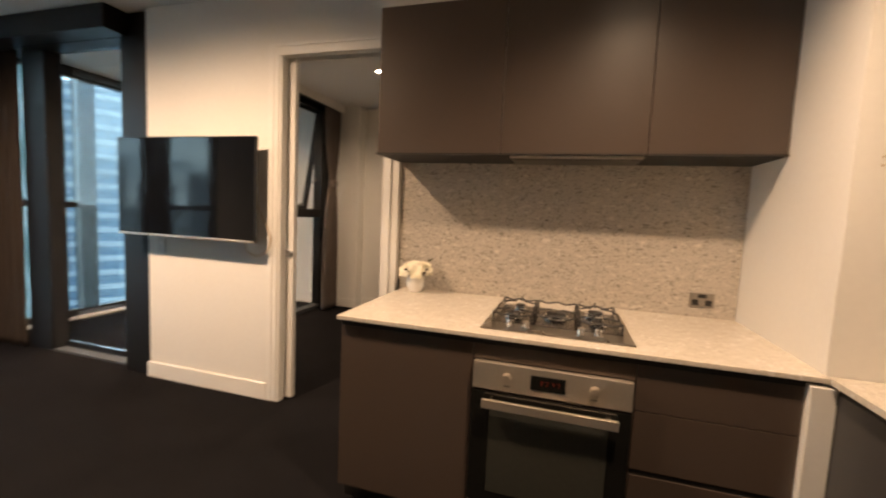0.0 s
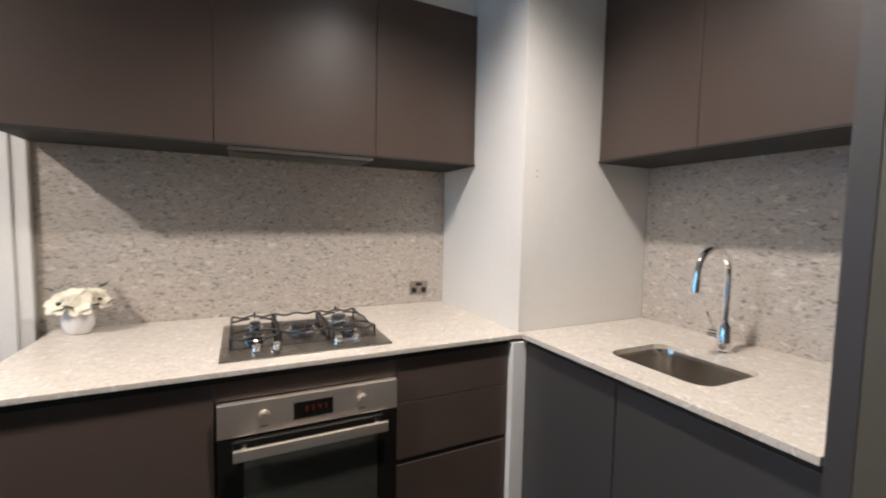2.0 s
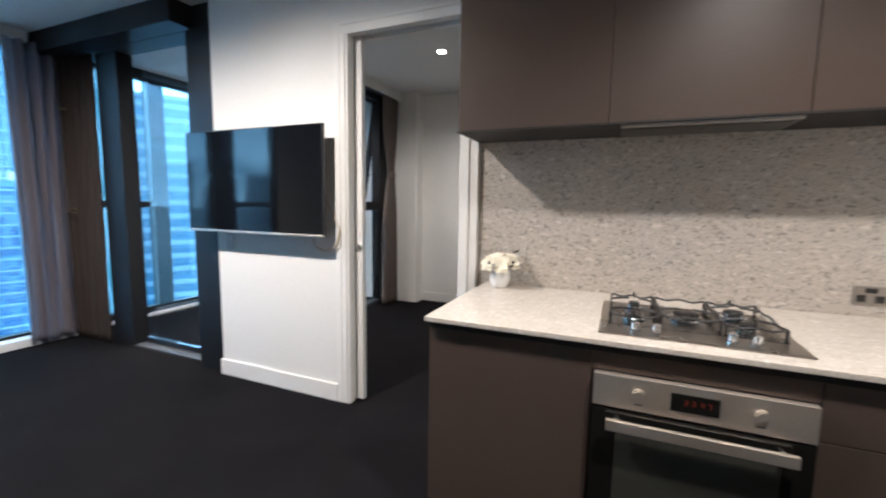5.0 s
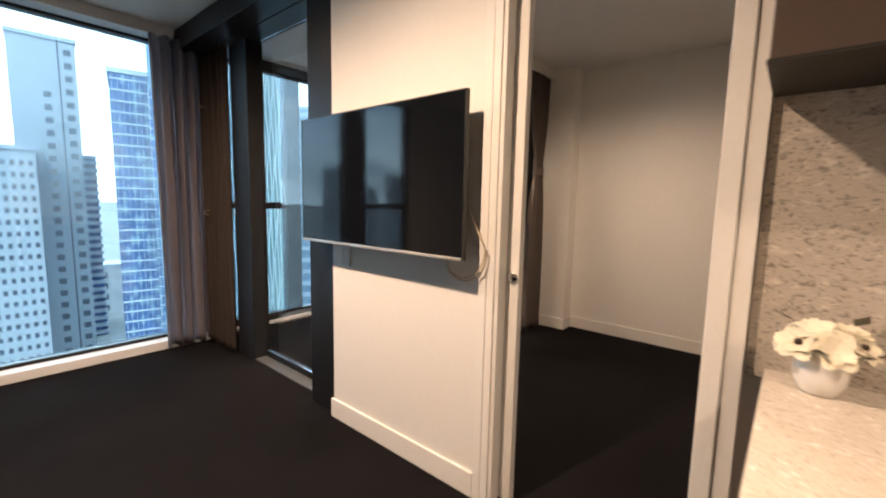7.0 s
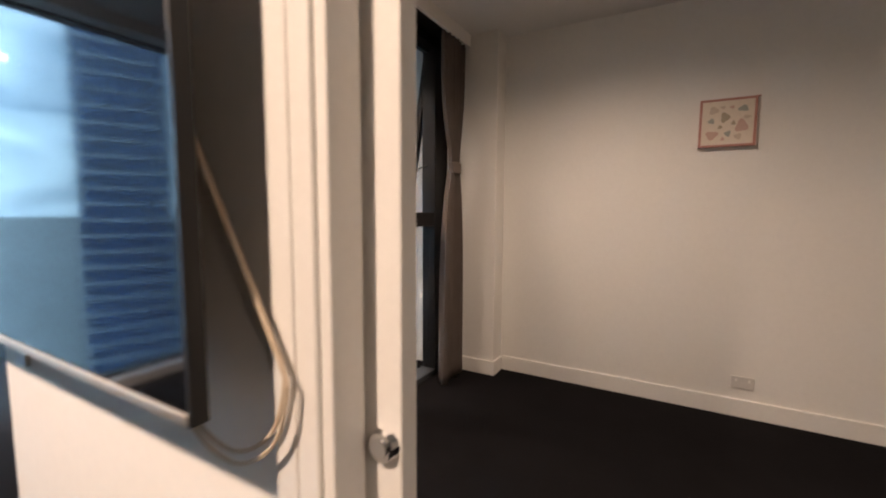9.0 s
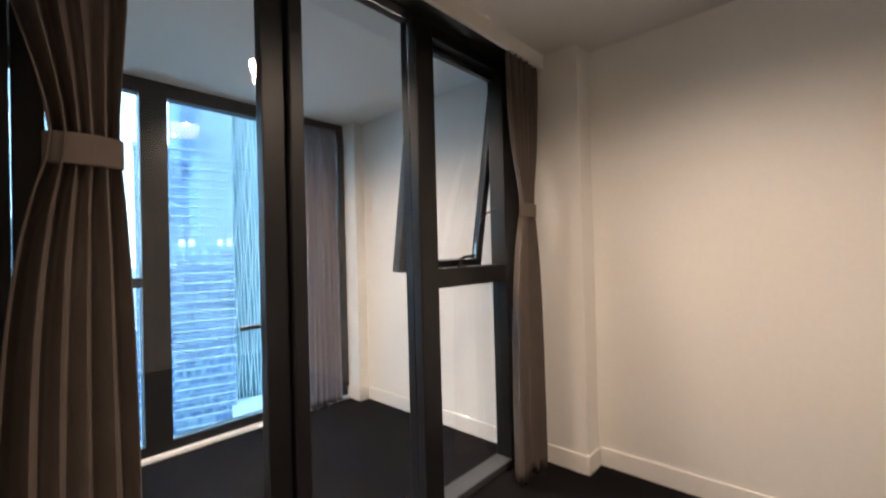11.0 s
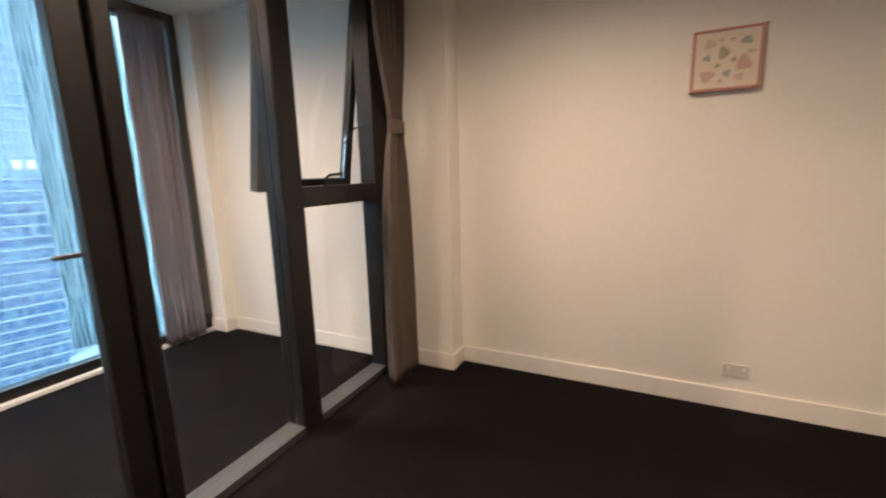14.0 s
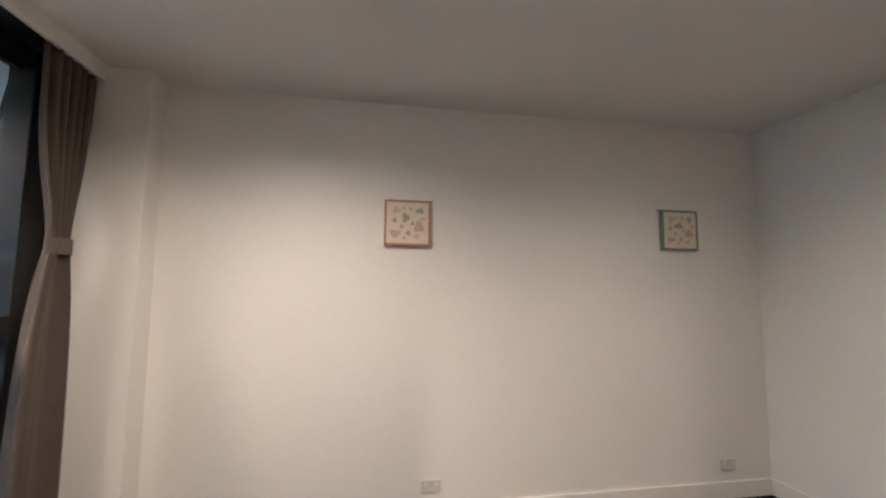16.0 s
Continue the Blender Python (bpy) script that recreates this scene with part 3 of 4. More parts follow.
for x in (-1.035, -0.708):
    bm = bmesh.new()
    disc(bm, (x, CF - 0.0262, 0.737), 0.018, 0.007, 24, (90, 0, 0), 0.017)
    disc(bm, (x, CF - 0.0330, 0.737), 0.013, 0.007, 24, (90, 0, 0), 0.013)
    part("knob", bm, M_STEEL, panel, "small round push knob", True)
    part("knob_mark", boxes((x - 0.012, x + 0.012, CF - 0.0268, CF - 0.0262, 0.700, 0.703)), M_DARK, panel)


def seven_segment(bm, x, z, w, h, on, y):
    """One digit of a clock as lit bars."""
    t = 0.0028
    bars = {"a": (x, x + w, z + h - t, z + h), "g": (x, x + w, z + h / 2 - t / 2, z + h / 2 + t / 2), "d": (x, x + w, z, z + t),
            "f": (x, x + t, z + h / 2, z + h), "b": (x + w - t, x + w, z + h / 2, z + h), "e": (x, x + t, z, z + h / 2), "c": (x + w - t, x + w, z, z + h / 2)}
    for k in on:
        a, b, c, d = bars[k]
        box(bm, a, b, y - 0.0008, y, c, d)


bm = bmesh.new()
for x, on in ((-0.905, "abged"), (-0.886, "abcd"), (-0.862, "fgbc"), (-0.843, "abc")):
    seven_segment(bm, x, 0.728, 0.009, 0.017, on, CF - 0.0287)
part("clock_digits", bm, M_DIGIT, panel, "glowing red clock digits")
od = part("oven_door", boxes((OX0, OX1, CF - 0.024, CF - 0.0005, 0.195, 0.672)), M_BGLASS, ov, "black glass oven door", width=0.002)
part("glass_window", boxes((OX0 + 0.075, OX1 - 0.075, CF - 0.0255, CF - 0.0242, 0.25, 0.60)), material("smoked_oven_window", (0.048, 0.049, 0.042), 0.10, vary=0.1), od, "smoked oven window")
bm = boxes((OX0 + 0.045, OX1 - 0.045, CF - 0.062, CF - 0.046, 0.612, 0.648))
box(bm, OX0 + 0.07, OX0 + 0.085, CF - 0.047, CF - 0.0245, 0.622, 0.641)
box(bm, OX1 - 0.085, OX1 - 0.07, CF - 0.047, CF - 0.0245, 0.622, 0.641)
part("door_handle", bm, M_STEEL, od, "flat brushed steel handle bar", width=0.002)
part("trim_strip", boxes((OX0, OX1, CF - 0.022, CF - 0.0005, 0.150, 0.188)), M_STEEL, ov, "brushed steel foot strip", width=0.002)

# hob
hob = thing("gas_hob", (-0.875, -0.47, BT), "stainless steel gas hob with black cast iron trivets", "hob")
HX0, HX1, HY0, HY1 = -1.168, -0.568, -0.725, -0.215
bm = boxes((HX0, HX1, HY0, HY1, BT + 0.0005, BT + 0.008))
part("steel_tray", bm, brushed("hob_tray_steel", (0.40, 0.375, 0.34), 0.28), hob, width=0.003)
part("burner_well", boxes((HX0 + 0.035, HX1 - 0.03, HY0 + 0.115, HY1 - 0.02, BT + 0.0082, BT + 0.0095)), brushed("hob_well_steel", (0.15, 0.14, 0.135), 0.24), hob, "recessed steel burner well")
BURNERS = [(-1.055, -0.50, 0.036), (-1.045, -0.31, 0.026), (-0.868, -0.43, 0.052), (-0.690, -0.50, 0.030), (-0.690, -0.31, 0.040)]
for x, y, r in BURNERS:
    bm = bmesh.new()
    lathe(bm, (x, y, BT + 0.0096), [(r * 1.25, 0), (r * 1.25, 0.004), (r, 0.008), (r, 0.016), (r * 0.9, 0.018)])
    b = part("burner", bm, M_CHROME, hob, "polished burner ring", True)
    bm = bmesh.new()
    lathe(bm, (x, y, BT + 0.0277), [(r * 0.86, 0), (r * 0.88, 0.004), (r * 0.8, 0.008), (r * 0.5, 0.0095)])
    part("burner_cap", bm, M_IRON, b, "black burner cap", True)
TZ = BT + 0.046


def trivet(x0, x1, y0, y1, centres):
    """A wire trivet: rounded rim on feet, with fingers that point at each burner."""
    bm = bmesh.new()
    def wave(a, b):
        pts = []
        for k in range(13):
            u = k / 12
            p = Vector(a).lerp(Vector(b), u)
            p.z += -0.010 * (0.5 - 0.5 * math.cos(4 * math.pi * u)) * 0.9
            pts.append(p)
        return pts
    c = [(x0, y0, TZ), (x1, y0, TZ), (x1, y1, TZ), (x0, y1, TZ)]
    for i in range(4):
        tube(bm, wave(c[i], c[(i + 1) % 4]), 0.0047, 6)
    for x, y, _ in c:
        tube(bm, [(x, y, TZ), (x, y, BT + 0.0085)], 0.0050, 6)
    for bx, by in centres:
        for ax, ay in ((x0, by), (x1, by)):
            tube(bm, [(ax, ay, TZ - 0.006), ((ax * 0.5 + bx * 0.5), by, TZ + 0.002), (bx + (ax - bx) * 0.22, by, TZ + 0.003)], 0.0047, 6)
        for ay in (y0, y1):
            if abs(ay - by) < 0.14:
                tube(bm, [(bx, ay, TZ - 0.006), (bx, by + (ay - by) * 0.3, TZ + 0.003)], 0.0047, 6)
                box(bm, bx - 0.004, bx + 0.004, ay - 0.004, ay + 0.004, TZ - 0.004, TZ + 0.016)
    part("trivet", bm, M_IRON, hob, "black cast iron wire trivet", True)


trivet(-1.135, -0.972, -0.590, -0.232, [(-1.055, -0.50), (-1.045, -0.31)])
trivet(-0.962, -0.778, -0.550, -0.232, [(-0.868, -0.43)])
trivet(-0.768, -0.602, -0.590, -0.232, [(-0.690, -0.50), (-0.690, -0.31)])
for x in (-1.050, -0.985, -0.765, -0.700):
    bm = bmesh.new()
    lathe(bm, (x, -0.665, BT + 0.0082), [(0.019, 0), (0.019, 0.004), (0.016, 0.006), (0.0150, 0.026), (0.013, 0.028)])
    box(bm, x - 0.0025, x + 0.0025, -0.680, -0.650, BT + 0.030, BT + 0.0375)
    part("knob", bm, M_CHROME, hob, "polished metal control knob", True)


# power point on splashback
def power_point(x, z, y, w, h, mat, label, holes, group=""):
    t = thing("power_point", (x, y, z), label, "power point", group)
    part("plate", boxes((x - w / 2, x + w / 2, y - 0.009, y - 0.0005, z - h / 2, z + h / 2)), mat, t, width=0.002)
    for dx, dz, ww, hh, m in holes:
        part("socket", boxes((x + dx - ww / 2, x + dx + ww / 2, y - 0.0105, y - 0.0092, z + dz - hh / 2, z + dz + hh / 2)), m, t, width=0.0005)
    return t


power_point(-0.160, 0.990, 0.0, 0.112, 0.074, brushed("plate_steel", (0.36, 0.33, 0.30), 0.4), "steel double power point with black sockets on the splashback", [(-0.030, -0.014, 0.030, 0.030, M_PLASTIC), (0.030, -0.014, 0.030, 0.030, M_PLASTIC), (0.0, 0.020, 0.040, 0.020, M_PLASTIC)])


# wall cupboards
def wall_cupboard(name, rows, doors, label, bottom):
    t = thing(name, (rows[0], rows[2], rows[4]), label, "cupboard", "kitchen wall cupboards")
    part("body", boxes(rows), M_LAM, t)
    for d in doors:
        part("door", boxes(d), M_LAM, t, width=0.0015)
    # underside shade is put into this panel's near-black colour
    part("base_panel", boxes(bottom), M_DARK, t, "underside panel, blackened for the shade below the cupboard")
    return t


OZ0, OZ1 = 1.675, 2.418
hood = wall_cupboard("wall_cupboard", (-1.845, -0.002, -0.330, -0.001, OZ0 + 0.018, OZ1),
                     [(-1.846, -1.188, -0.351, -0.3305, OZ0 + 0.002, OZ1), (-1.185, -0.530, -0.351, -0.3305, OZ0 + 0.002, OZ1), (-0.527, -0.003, -0.351, -0.3305, OZ0 + 0.002, OZ1)],
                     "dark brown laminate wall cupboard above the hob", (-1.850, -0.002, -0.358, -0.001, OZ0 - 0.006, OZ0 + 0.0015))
rh = thing("range_hood", (-0.84, -0.2, OZ0 - 0.02), "slim stainless steel slide-out range hood under the cupboard", "range hood")
# body and filters: steel darkened to paint the shade under the cupboard
part("body", boxes((-1.14, -0.54, -0.325, -0.10, OZ0 - 0.020, OZ0 - 0.0065)), brushed("hood_shaded_steel", (0.13, 0.125, 0.115), 0.35), rh, width=0.002)
# lip: same steel lightened, the lamp's highlight put into its colour
part("front_lip", boxes((-1.14, -0.54, -0.345, -0.3255, OZ0 - 0.019, OZ0 - 0.0065)), brushed("lip_highlight_steel", (0.75, 0.71, 0.66), 0.3), rh, "steel pull lip, lightened to stand in for a lamp highlight", width=0.002)
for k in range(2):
    part("filter", boxes((-1.12 + k * 0.285, -0.845 + k * 0.285, -0.31, -0.12, OZ0 - 0.0235, OZ0 - 0.0203)), brushed("filter_shaded_steel", (0.17, 0.165, 0.15), 0.4), rh, "metal grease filter", width=0.001)

# sink run along the east wall, fronts face -x
SX, SY0, SY1 = 0.78, -1.835, -0.772
t = thing("sink_cupboard", (0.4, -1.3, 0), "charcoal laminate sink cupboard with two doors", "cupboard", "kitchen floor cupboards")
part("body", boxes((0.045, SX, SY0, SY1 - 0.002, 0.10, 0.66)), M_LAM2, t)
part("plinth", boxes((0.10, SX, SY0, SY1 - 0.002, 0, 0.10)), M_DARK, t, "dark recessed plinth")
for a, b in ((SY0, -1.285), (-1.282, SY1 - 0.002)):
    part("door", boxes((0.024, 0.0445, a + 0.0015, b - 0.0015, 0.10, 0.853)), M_LAM2, t, width=0.0015)

# bench with a rounded sink cut-out
def rounded(cx, cy, hx, hy, r, n=6):
    pts = []
    for sx, sy, a0 in ((1, 1, 0), (-1, 1, 90), (-1, -1, 180), (1, -1, 270)):
        for k in range(n + 1):
            a = radians(a0 + 90 * k / n)
            pts.append((cx + sx * (hx - r) + r * math.cos(a), cy + sy * (hy - r) + r * math.sin(a)))
    return pts


KX, KY, KHX, KHY = 0.302, -1.316, 0.162, 0.190
rim = rounded(KX, KY, KHX, KHY, 0.065)
bm = bmesh.new()
outer = [(SX - 0.001, SY1 - 0.002), (0.0, SY1 - 0.002), (0.0, SY0 + 0.002), (SX - 0.001, SY0 + 0.002)]
for z in (BT, BT - 0.020):
    vo = [bm.verts.new((x, y, z)) for x, y in outer]
    vi = [bm.verts.new((x, y, z)) for x, y in rim]
    q = len(rim) // 4
    for c in range(4):
        grp = vi[c * q:(c + 1) * q]
        for a, b in zip(grp, grp[1:]):
            bm.faces.new((vo[c], a, b))
        bm.faces.new((vo[c], grp[-1], vi[((c + 1) * q) % len(vi)], vo[(c + 1) % 4]))
    if z == BT:
        top_o, top_i = vo, vi
for a, b in ((top_o, vo), (top_i, vi)):
    for k in range(len(a)):
        bm.faces.new((a[k], a[(k + 1) % len(a)], b[(k + 1) % len(a)], b[k]))
solid("benchtop", bm, M_BENCH, "cream speckled stone benchtop with a cut-out for the sink", "benchtop")
# black filler strip again, shade of the gap as a solid
solid("bench_gap_shade", boxes((0.028, 0.0445, SY0, SY1 - 0.006, 0.854, BT - 0.021)), M_DARK, "black strip standing in for the shade in the gap under the sink benchtop", "shadow gap")
bm = bmesh.new()
rings = []
for inset, z in ((-0.004, BT - 0.0205), (0.0, BT - 0.040), (0.004, BT - 0.15), (0.012, BT - 0.185), (0.035, BT - 0.200), (0.13, BT - 0.203)):
    rings.append([bm.verts.new((x, y, z)) for x, y in rounded(KX, KY, KHX - inset, KHY - inset, max(0.065 - inset * 0.35, 0.012))])
for u, v in zip(rings, rings[1:]):
    for k in range(len(u)):
        bm.faces.new((u[k], u[(k + 1) % len(u)], v[(k + 1) % len(u)], v[k]))
bm.faces.new(rings[-1])
sk = thing("sink", (KX, KY, BT - 0.203), "undermounted stainless steel sink bowl, empty", "sink")
ob = part("bowl", bm, M_SINK, sk, smooth=True)
bm = bmesh.new()
lathe(bm, (KX, KY, BT - 0.2028), [(0.045, 0), (0.045, 0.004), (0.035, 0.006), (0.02, 0.004)])
part("drain", bm, M_CHROME, sk, "chrome drain ring", True)
solid("splashback", boxes((SX, SX + 0.0195, SY0, SY1 - 0.003, BT - 0.03, 1.71)), M_SPLASH, "grey speckled granite splashback behind the sink", "splashback")

# gooseneck mixer tap
FX, FY = 0.565, -1.310
tap = thing("mixer_tap", (FX, FY, BT), "tall chrome gooseneck mixer tap beside the sink", "tap")
bm = bmesh.new()
lathe(bm, (FX, FY, BT), [(0.030, 0), (0.030, 0.006), (0.026, 0.009), (0.026, 0.105), (0.022, 0.112), (0.014, 0.120)])
part("body", bm, M_CHROME, tap, smooth=True)
pts = [(FX, FY, BT + 0.115 + 0.02 * k) for k in range(10)]
R_ = 0.095
pts += [(FX - R_ + R_ * math.cos(radians(a)), FY, BT + 0.305 + R_ * math.sin(radians(a))) for a in range(0, 181, 12)]
pts += [(FX - 2 * R_ - 0.004, FY, BT + 0.275)]
part("spout", tube(bmesh.new(), pts, 0.0125, 14), M_CHROME, tap, smooth=True)
bm = tube(bmesh.new(), [(FX - 2 * R_ - 0.003, FY, BT + 0.29), (FX - 2 * R_ - 0.008, FY, BT + 0.245)], 0.0155, 14)
part("spray_nozzle", bm, M_CHROME, tap, smooth=True)
bm = bmesh.new()
tube(bm, [(FX, FY + 0.02, BT + 0.060), (FX, FY + 0.055, BT + 0.060)], 0.022, 16)
tube(bm, [(FX, FY + 0.045, BT + 0.075), (FX - 0.01, FY + 0.065, BT + 0.15)], 0.005, 8)
part("lever", bm, M_CHROME, tap, "thin chrome lever", True)

wall_cupboard("wall_cupboard", (0.452, SX - 0.002, SY0, SY1 - 0.004, OZ0 + 0.018, OZ1),
              [(0.434, 0.4515, SY0 + 0.001, -1.243, OZ0 + 0.002, OZ1), (0.434, 0.4515, -1.240, SY1 - 0.004, OZ0 + 0.002, OZ1)],
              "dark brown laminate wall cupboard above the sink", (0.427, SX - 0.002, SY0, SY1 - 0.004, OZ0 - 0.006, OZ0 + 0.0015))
tall = thing("tall_panel", (0.4, -1.92, 0), "dark laminate full-height end panel beside the sink bench", "cupboard")
part("side_panel", boxes((0.0, 0.795, -1.885, -1.838, 0, 2.418)), M_LAM2, tall, width=0.0015)
part("front_panel", boxes((0.0, 0.05, -2.002, -1.8855, 0, 2.418)), M_TALL, tall, width=0.002)

# two open screw holes in the pier, drawn as small brown discs
for z in (1.610, 1.584):
    bm = bmesh.new()
    disc(bm, (0.073, -0.7702, z), 0.004, 0.002, 12, (90, 0, 0))
    solid("screw_hole", bm, M_CABLE, "small brown disc standing in for an open screw hole in the white pier", "wall plug", "wall plugs")

# pot of white flowers
FPX, FPY = -1.690, -0.105
pot = thing("flower_pot", (FPX, FPY, BT), "small white ceramic pot of cream artificial flowers", "flower pot")
bm = bmesh.new()
lathe(bm, (FPX, FPY, BT + 0.0005), [(0.034, 0), (0.040, 0.004), (0.053, 0.035), (0.055, 0.06), (0.050, 0.092), (0.046, 0.092), (0.046, 0.08)])
part("pot", bm, M_CERAMIC, pot, smooth=True)


def bloom(cx, cy, cz, r, tilt, spin, rng):
    bm = bmesh.new()
    m = Matrix.Translation((cx, cy, cz)) @ pose(0, 0, 0, tilt, 0, spin)
    for ring, (n, rr, lift) in enumerate(((6, r, 0.25), (5, r * 0.72, 0.6))):
        for k in range(n):
            a = 2 * math.pi * (k + 0.5 * ring) / n
            rows = []
            for j in range(5):
                u = j / 4
                half = 0.40 * rr * math.sin(math.pi * (0.12 + 0.80 * u)) + 0.002
                z = rr * (lift * u ** 1.5 - 0.18 * u ** 4) + rng.uniform(-0.02, 0.02) * rr
                rows.append([bm.verts.new(m @ Vector((rr * u * math.cos(a) - s * half * math.sin(a), rr * u * math.sin(a) + s * half * math.cos(a), z + abs(s) * 0.08 * rr))) for s in (-1, 0, 1)])
            for p, q in zip(rows, rows[1:]):
                bm.faces.new((p[0], p[1], q[1], q[0]))
                bm.faces.new((p[1], p[2], q[2], q[1]))
    f = part("flower", bm, M_PETAL, pot, "cream petalled flower", True)
    if spin not in (-20, 60):
        return
    bm = bmesh.new()
    bmesh.ops.create_icosphere(bm, subdivisions=2, radius=r * 0.17, matrix=m @ Matrix.Translation((0, 0, r * 0.12)))
    part("flower_centre", bm, M_CORE, f, "dark flower centre", True)


rng = random.Random(5)
for dx, dy, dz, r, tl, sp in ((-0.045, -0.035, 0.128, 0.050, 55, -20), (0.02, -0.05, 0.125, 0.050, 60, 15), (0.065, -0.01, 0.135, 0.046, 50, 60), (-0.015, 0.0, 0.155, 0.050, 20, -10), (0.045, 0.02, 0.158, 0.042, 15, 40), (-0.068, 0.01, 0.120, 0.042, 60, -80)):
    bloom(FPX + dx * 1.05, FPY + dy, BT + dz, r * 1.03, tl, sp, rng)
for k in range(7):
    a = 2 * math.pi * k / 7
    bm = bmesh.new()
    p = Vector((FPX + 0.07 * math.cos(a) + 0.01, FPY + 0.05 * math.sin(a), BT + 0.11 + 0.065 * (k % 3 == 1)))
    d = Vector((math.cos(a), math.sin(a), 0.5)) * 0.05
    w = Vector((-math.sin(a), math.cos(a), 0)) * 0.019
    up = Vector((0, 0, 0.005))
    v = [bm.verts.new(c) for c in (p, p + d * 0.45 + w, p + d, p + d * 0.45 - w, p + d * 0.5 + up)]
    for q in ((0, 1, 4), (1, 2, 4), (2, 3, 4), (3, 0, 4)):
        bm.faces.new([v[c] for c in q])
    part("leaf", bm, M_LEAF, pot, "olive brown leaf")

# ---- living room: television ----
tv = thing("television", (-3.417, -0.10, 1.114), "large flat black television on a wall bracket", "television")
TX0, TX1, TZ0, TZ1, TY = -4.024, -2.811, 1.114, 1.812, -0.142
part("back_shell", boxes((TX0 + 0.01, TX1 - 0.01, TY + 0.004, TY + 0.028, TZ0 + 0.01, TZ1 - 0.01), (TX0 + 0.25, TX1 - 0.25, TY + 0.0285, TY + 0.060, TZ0 + 0.03, TZ1 - 0.25)), M_PLASTIC, tv, width=0.004)
scr_ = part("screen", boxes((TX0 + 0.006, TX1 - 0.006, TY, TY + 0.0039, TZ0 + 0.014, TZ1 - 0.006)), M_SCREEN, tv, "glossy black screen, switched off")
part("bezel", boxes((TX0, TX0 + 0.0058, TY - 0.002, TY + 0.02, TZ0, TZ1), (TX1 - 0.0058, TX1, TY - 0.002, TY + 0.02, TZ0, TZ1), (TX0 + 0.0059, TX1 - 0.0059, TY - 0.002, TY + 0.02, TZ1 - 0.0058, TZ1)), M_PLASTIC, tv)
part("lower_bezel", boxes((TX0 + 0.0059, TX1 - 0.0059, TY - 0.004, TY + 0.02, TZ0, TZ0 + 0.0135)), M_STEEL, tv, "silver lower edge", width=0.002)
part("wall_bracket", boxes((-3.60, -3.24, WALL_F - 0.03, WALL_F - 0.0005, 1.28, 1.66), (-3.50, -3.34, TY + 0.0605, WALL_F - 0.0305, 1.35, 1.58)), M_PLASTIC, tv, "black steel wall bracket")
KNOTS = [Vector(p) for p in ((-2.90, -0.075, 1.46), (-2.849, -0.065, 1.342), (-2.764, -0.060, 1.179), (-2.751, -0.060, 1.134), (-2.778, -0.062, 1.061), (-2.853, -0.066, 1.017), (-2.934, -0.072, 1.047), (-2.945, -0.075, 1.12))]


def spline(knots, steps=6):
    """Points of a smooth curve through the knots."""
    out = []
    for i in range(len(knots) - 1):
        p0, p1, p2, p3 = knots[max(i - 1, 0)], knots[i], knots[i + 1], knots[min(i + 2, len(knots) - 1)]
        for k in range(steps):
            u = k / steps
            out.append(0.5 * (2 * p1 + (p2 - p0) * u + (2 * p0 - 5 * p1 + 4 * p2 - p3) * u * u + (3 * p1 - p0 - 3 * p2 + p3) * u ** 3))
    return out + [knots[-1]]


for inset in (0.0, 0.012):
    line = [p + Vector((-inset, inset * 0.6, inset * 0.8)) for p in spline(KNOTS)]
    solid("television_cable", tube(bmesh.new(), line, 0.0032, 8), M_CABLE, "thin cream cable looping below the television", "cable", "television cables", smooth=True)
power_point(-3.745, 1.035, WALL_F, 0.075, 0.118, M_WHITEPL, "white upright power point half hidden below the television", [(0, 0.02, 0.014, 0.022, M_TRIM)])

# ---- bedroom: power points and pictures ----
power_point(-1.900, 0.236, YB, 0.128, 0.078, M_WHITEPL, "white double power point low on the bedroom wall", [(-0.036, 0.014, 0.012, 0.018, M_TRIM), (0.036, 0.014, 0.012, 0.018, M_TRIM)], "bedroom power points")
power_point(0.300, 0.236, YB, 0.118, 0.078, M_WHITEPL, "white double power point near the bedroom corner", [(-0.036, 0.014, 0.012, 0.018, M_TRIM), (0.036, 0.014, 0.012, 0.018, M_TRIM)], "bedroom power points")


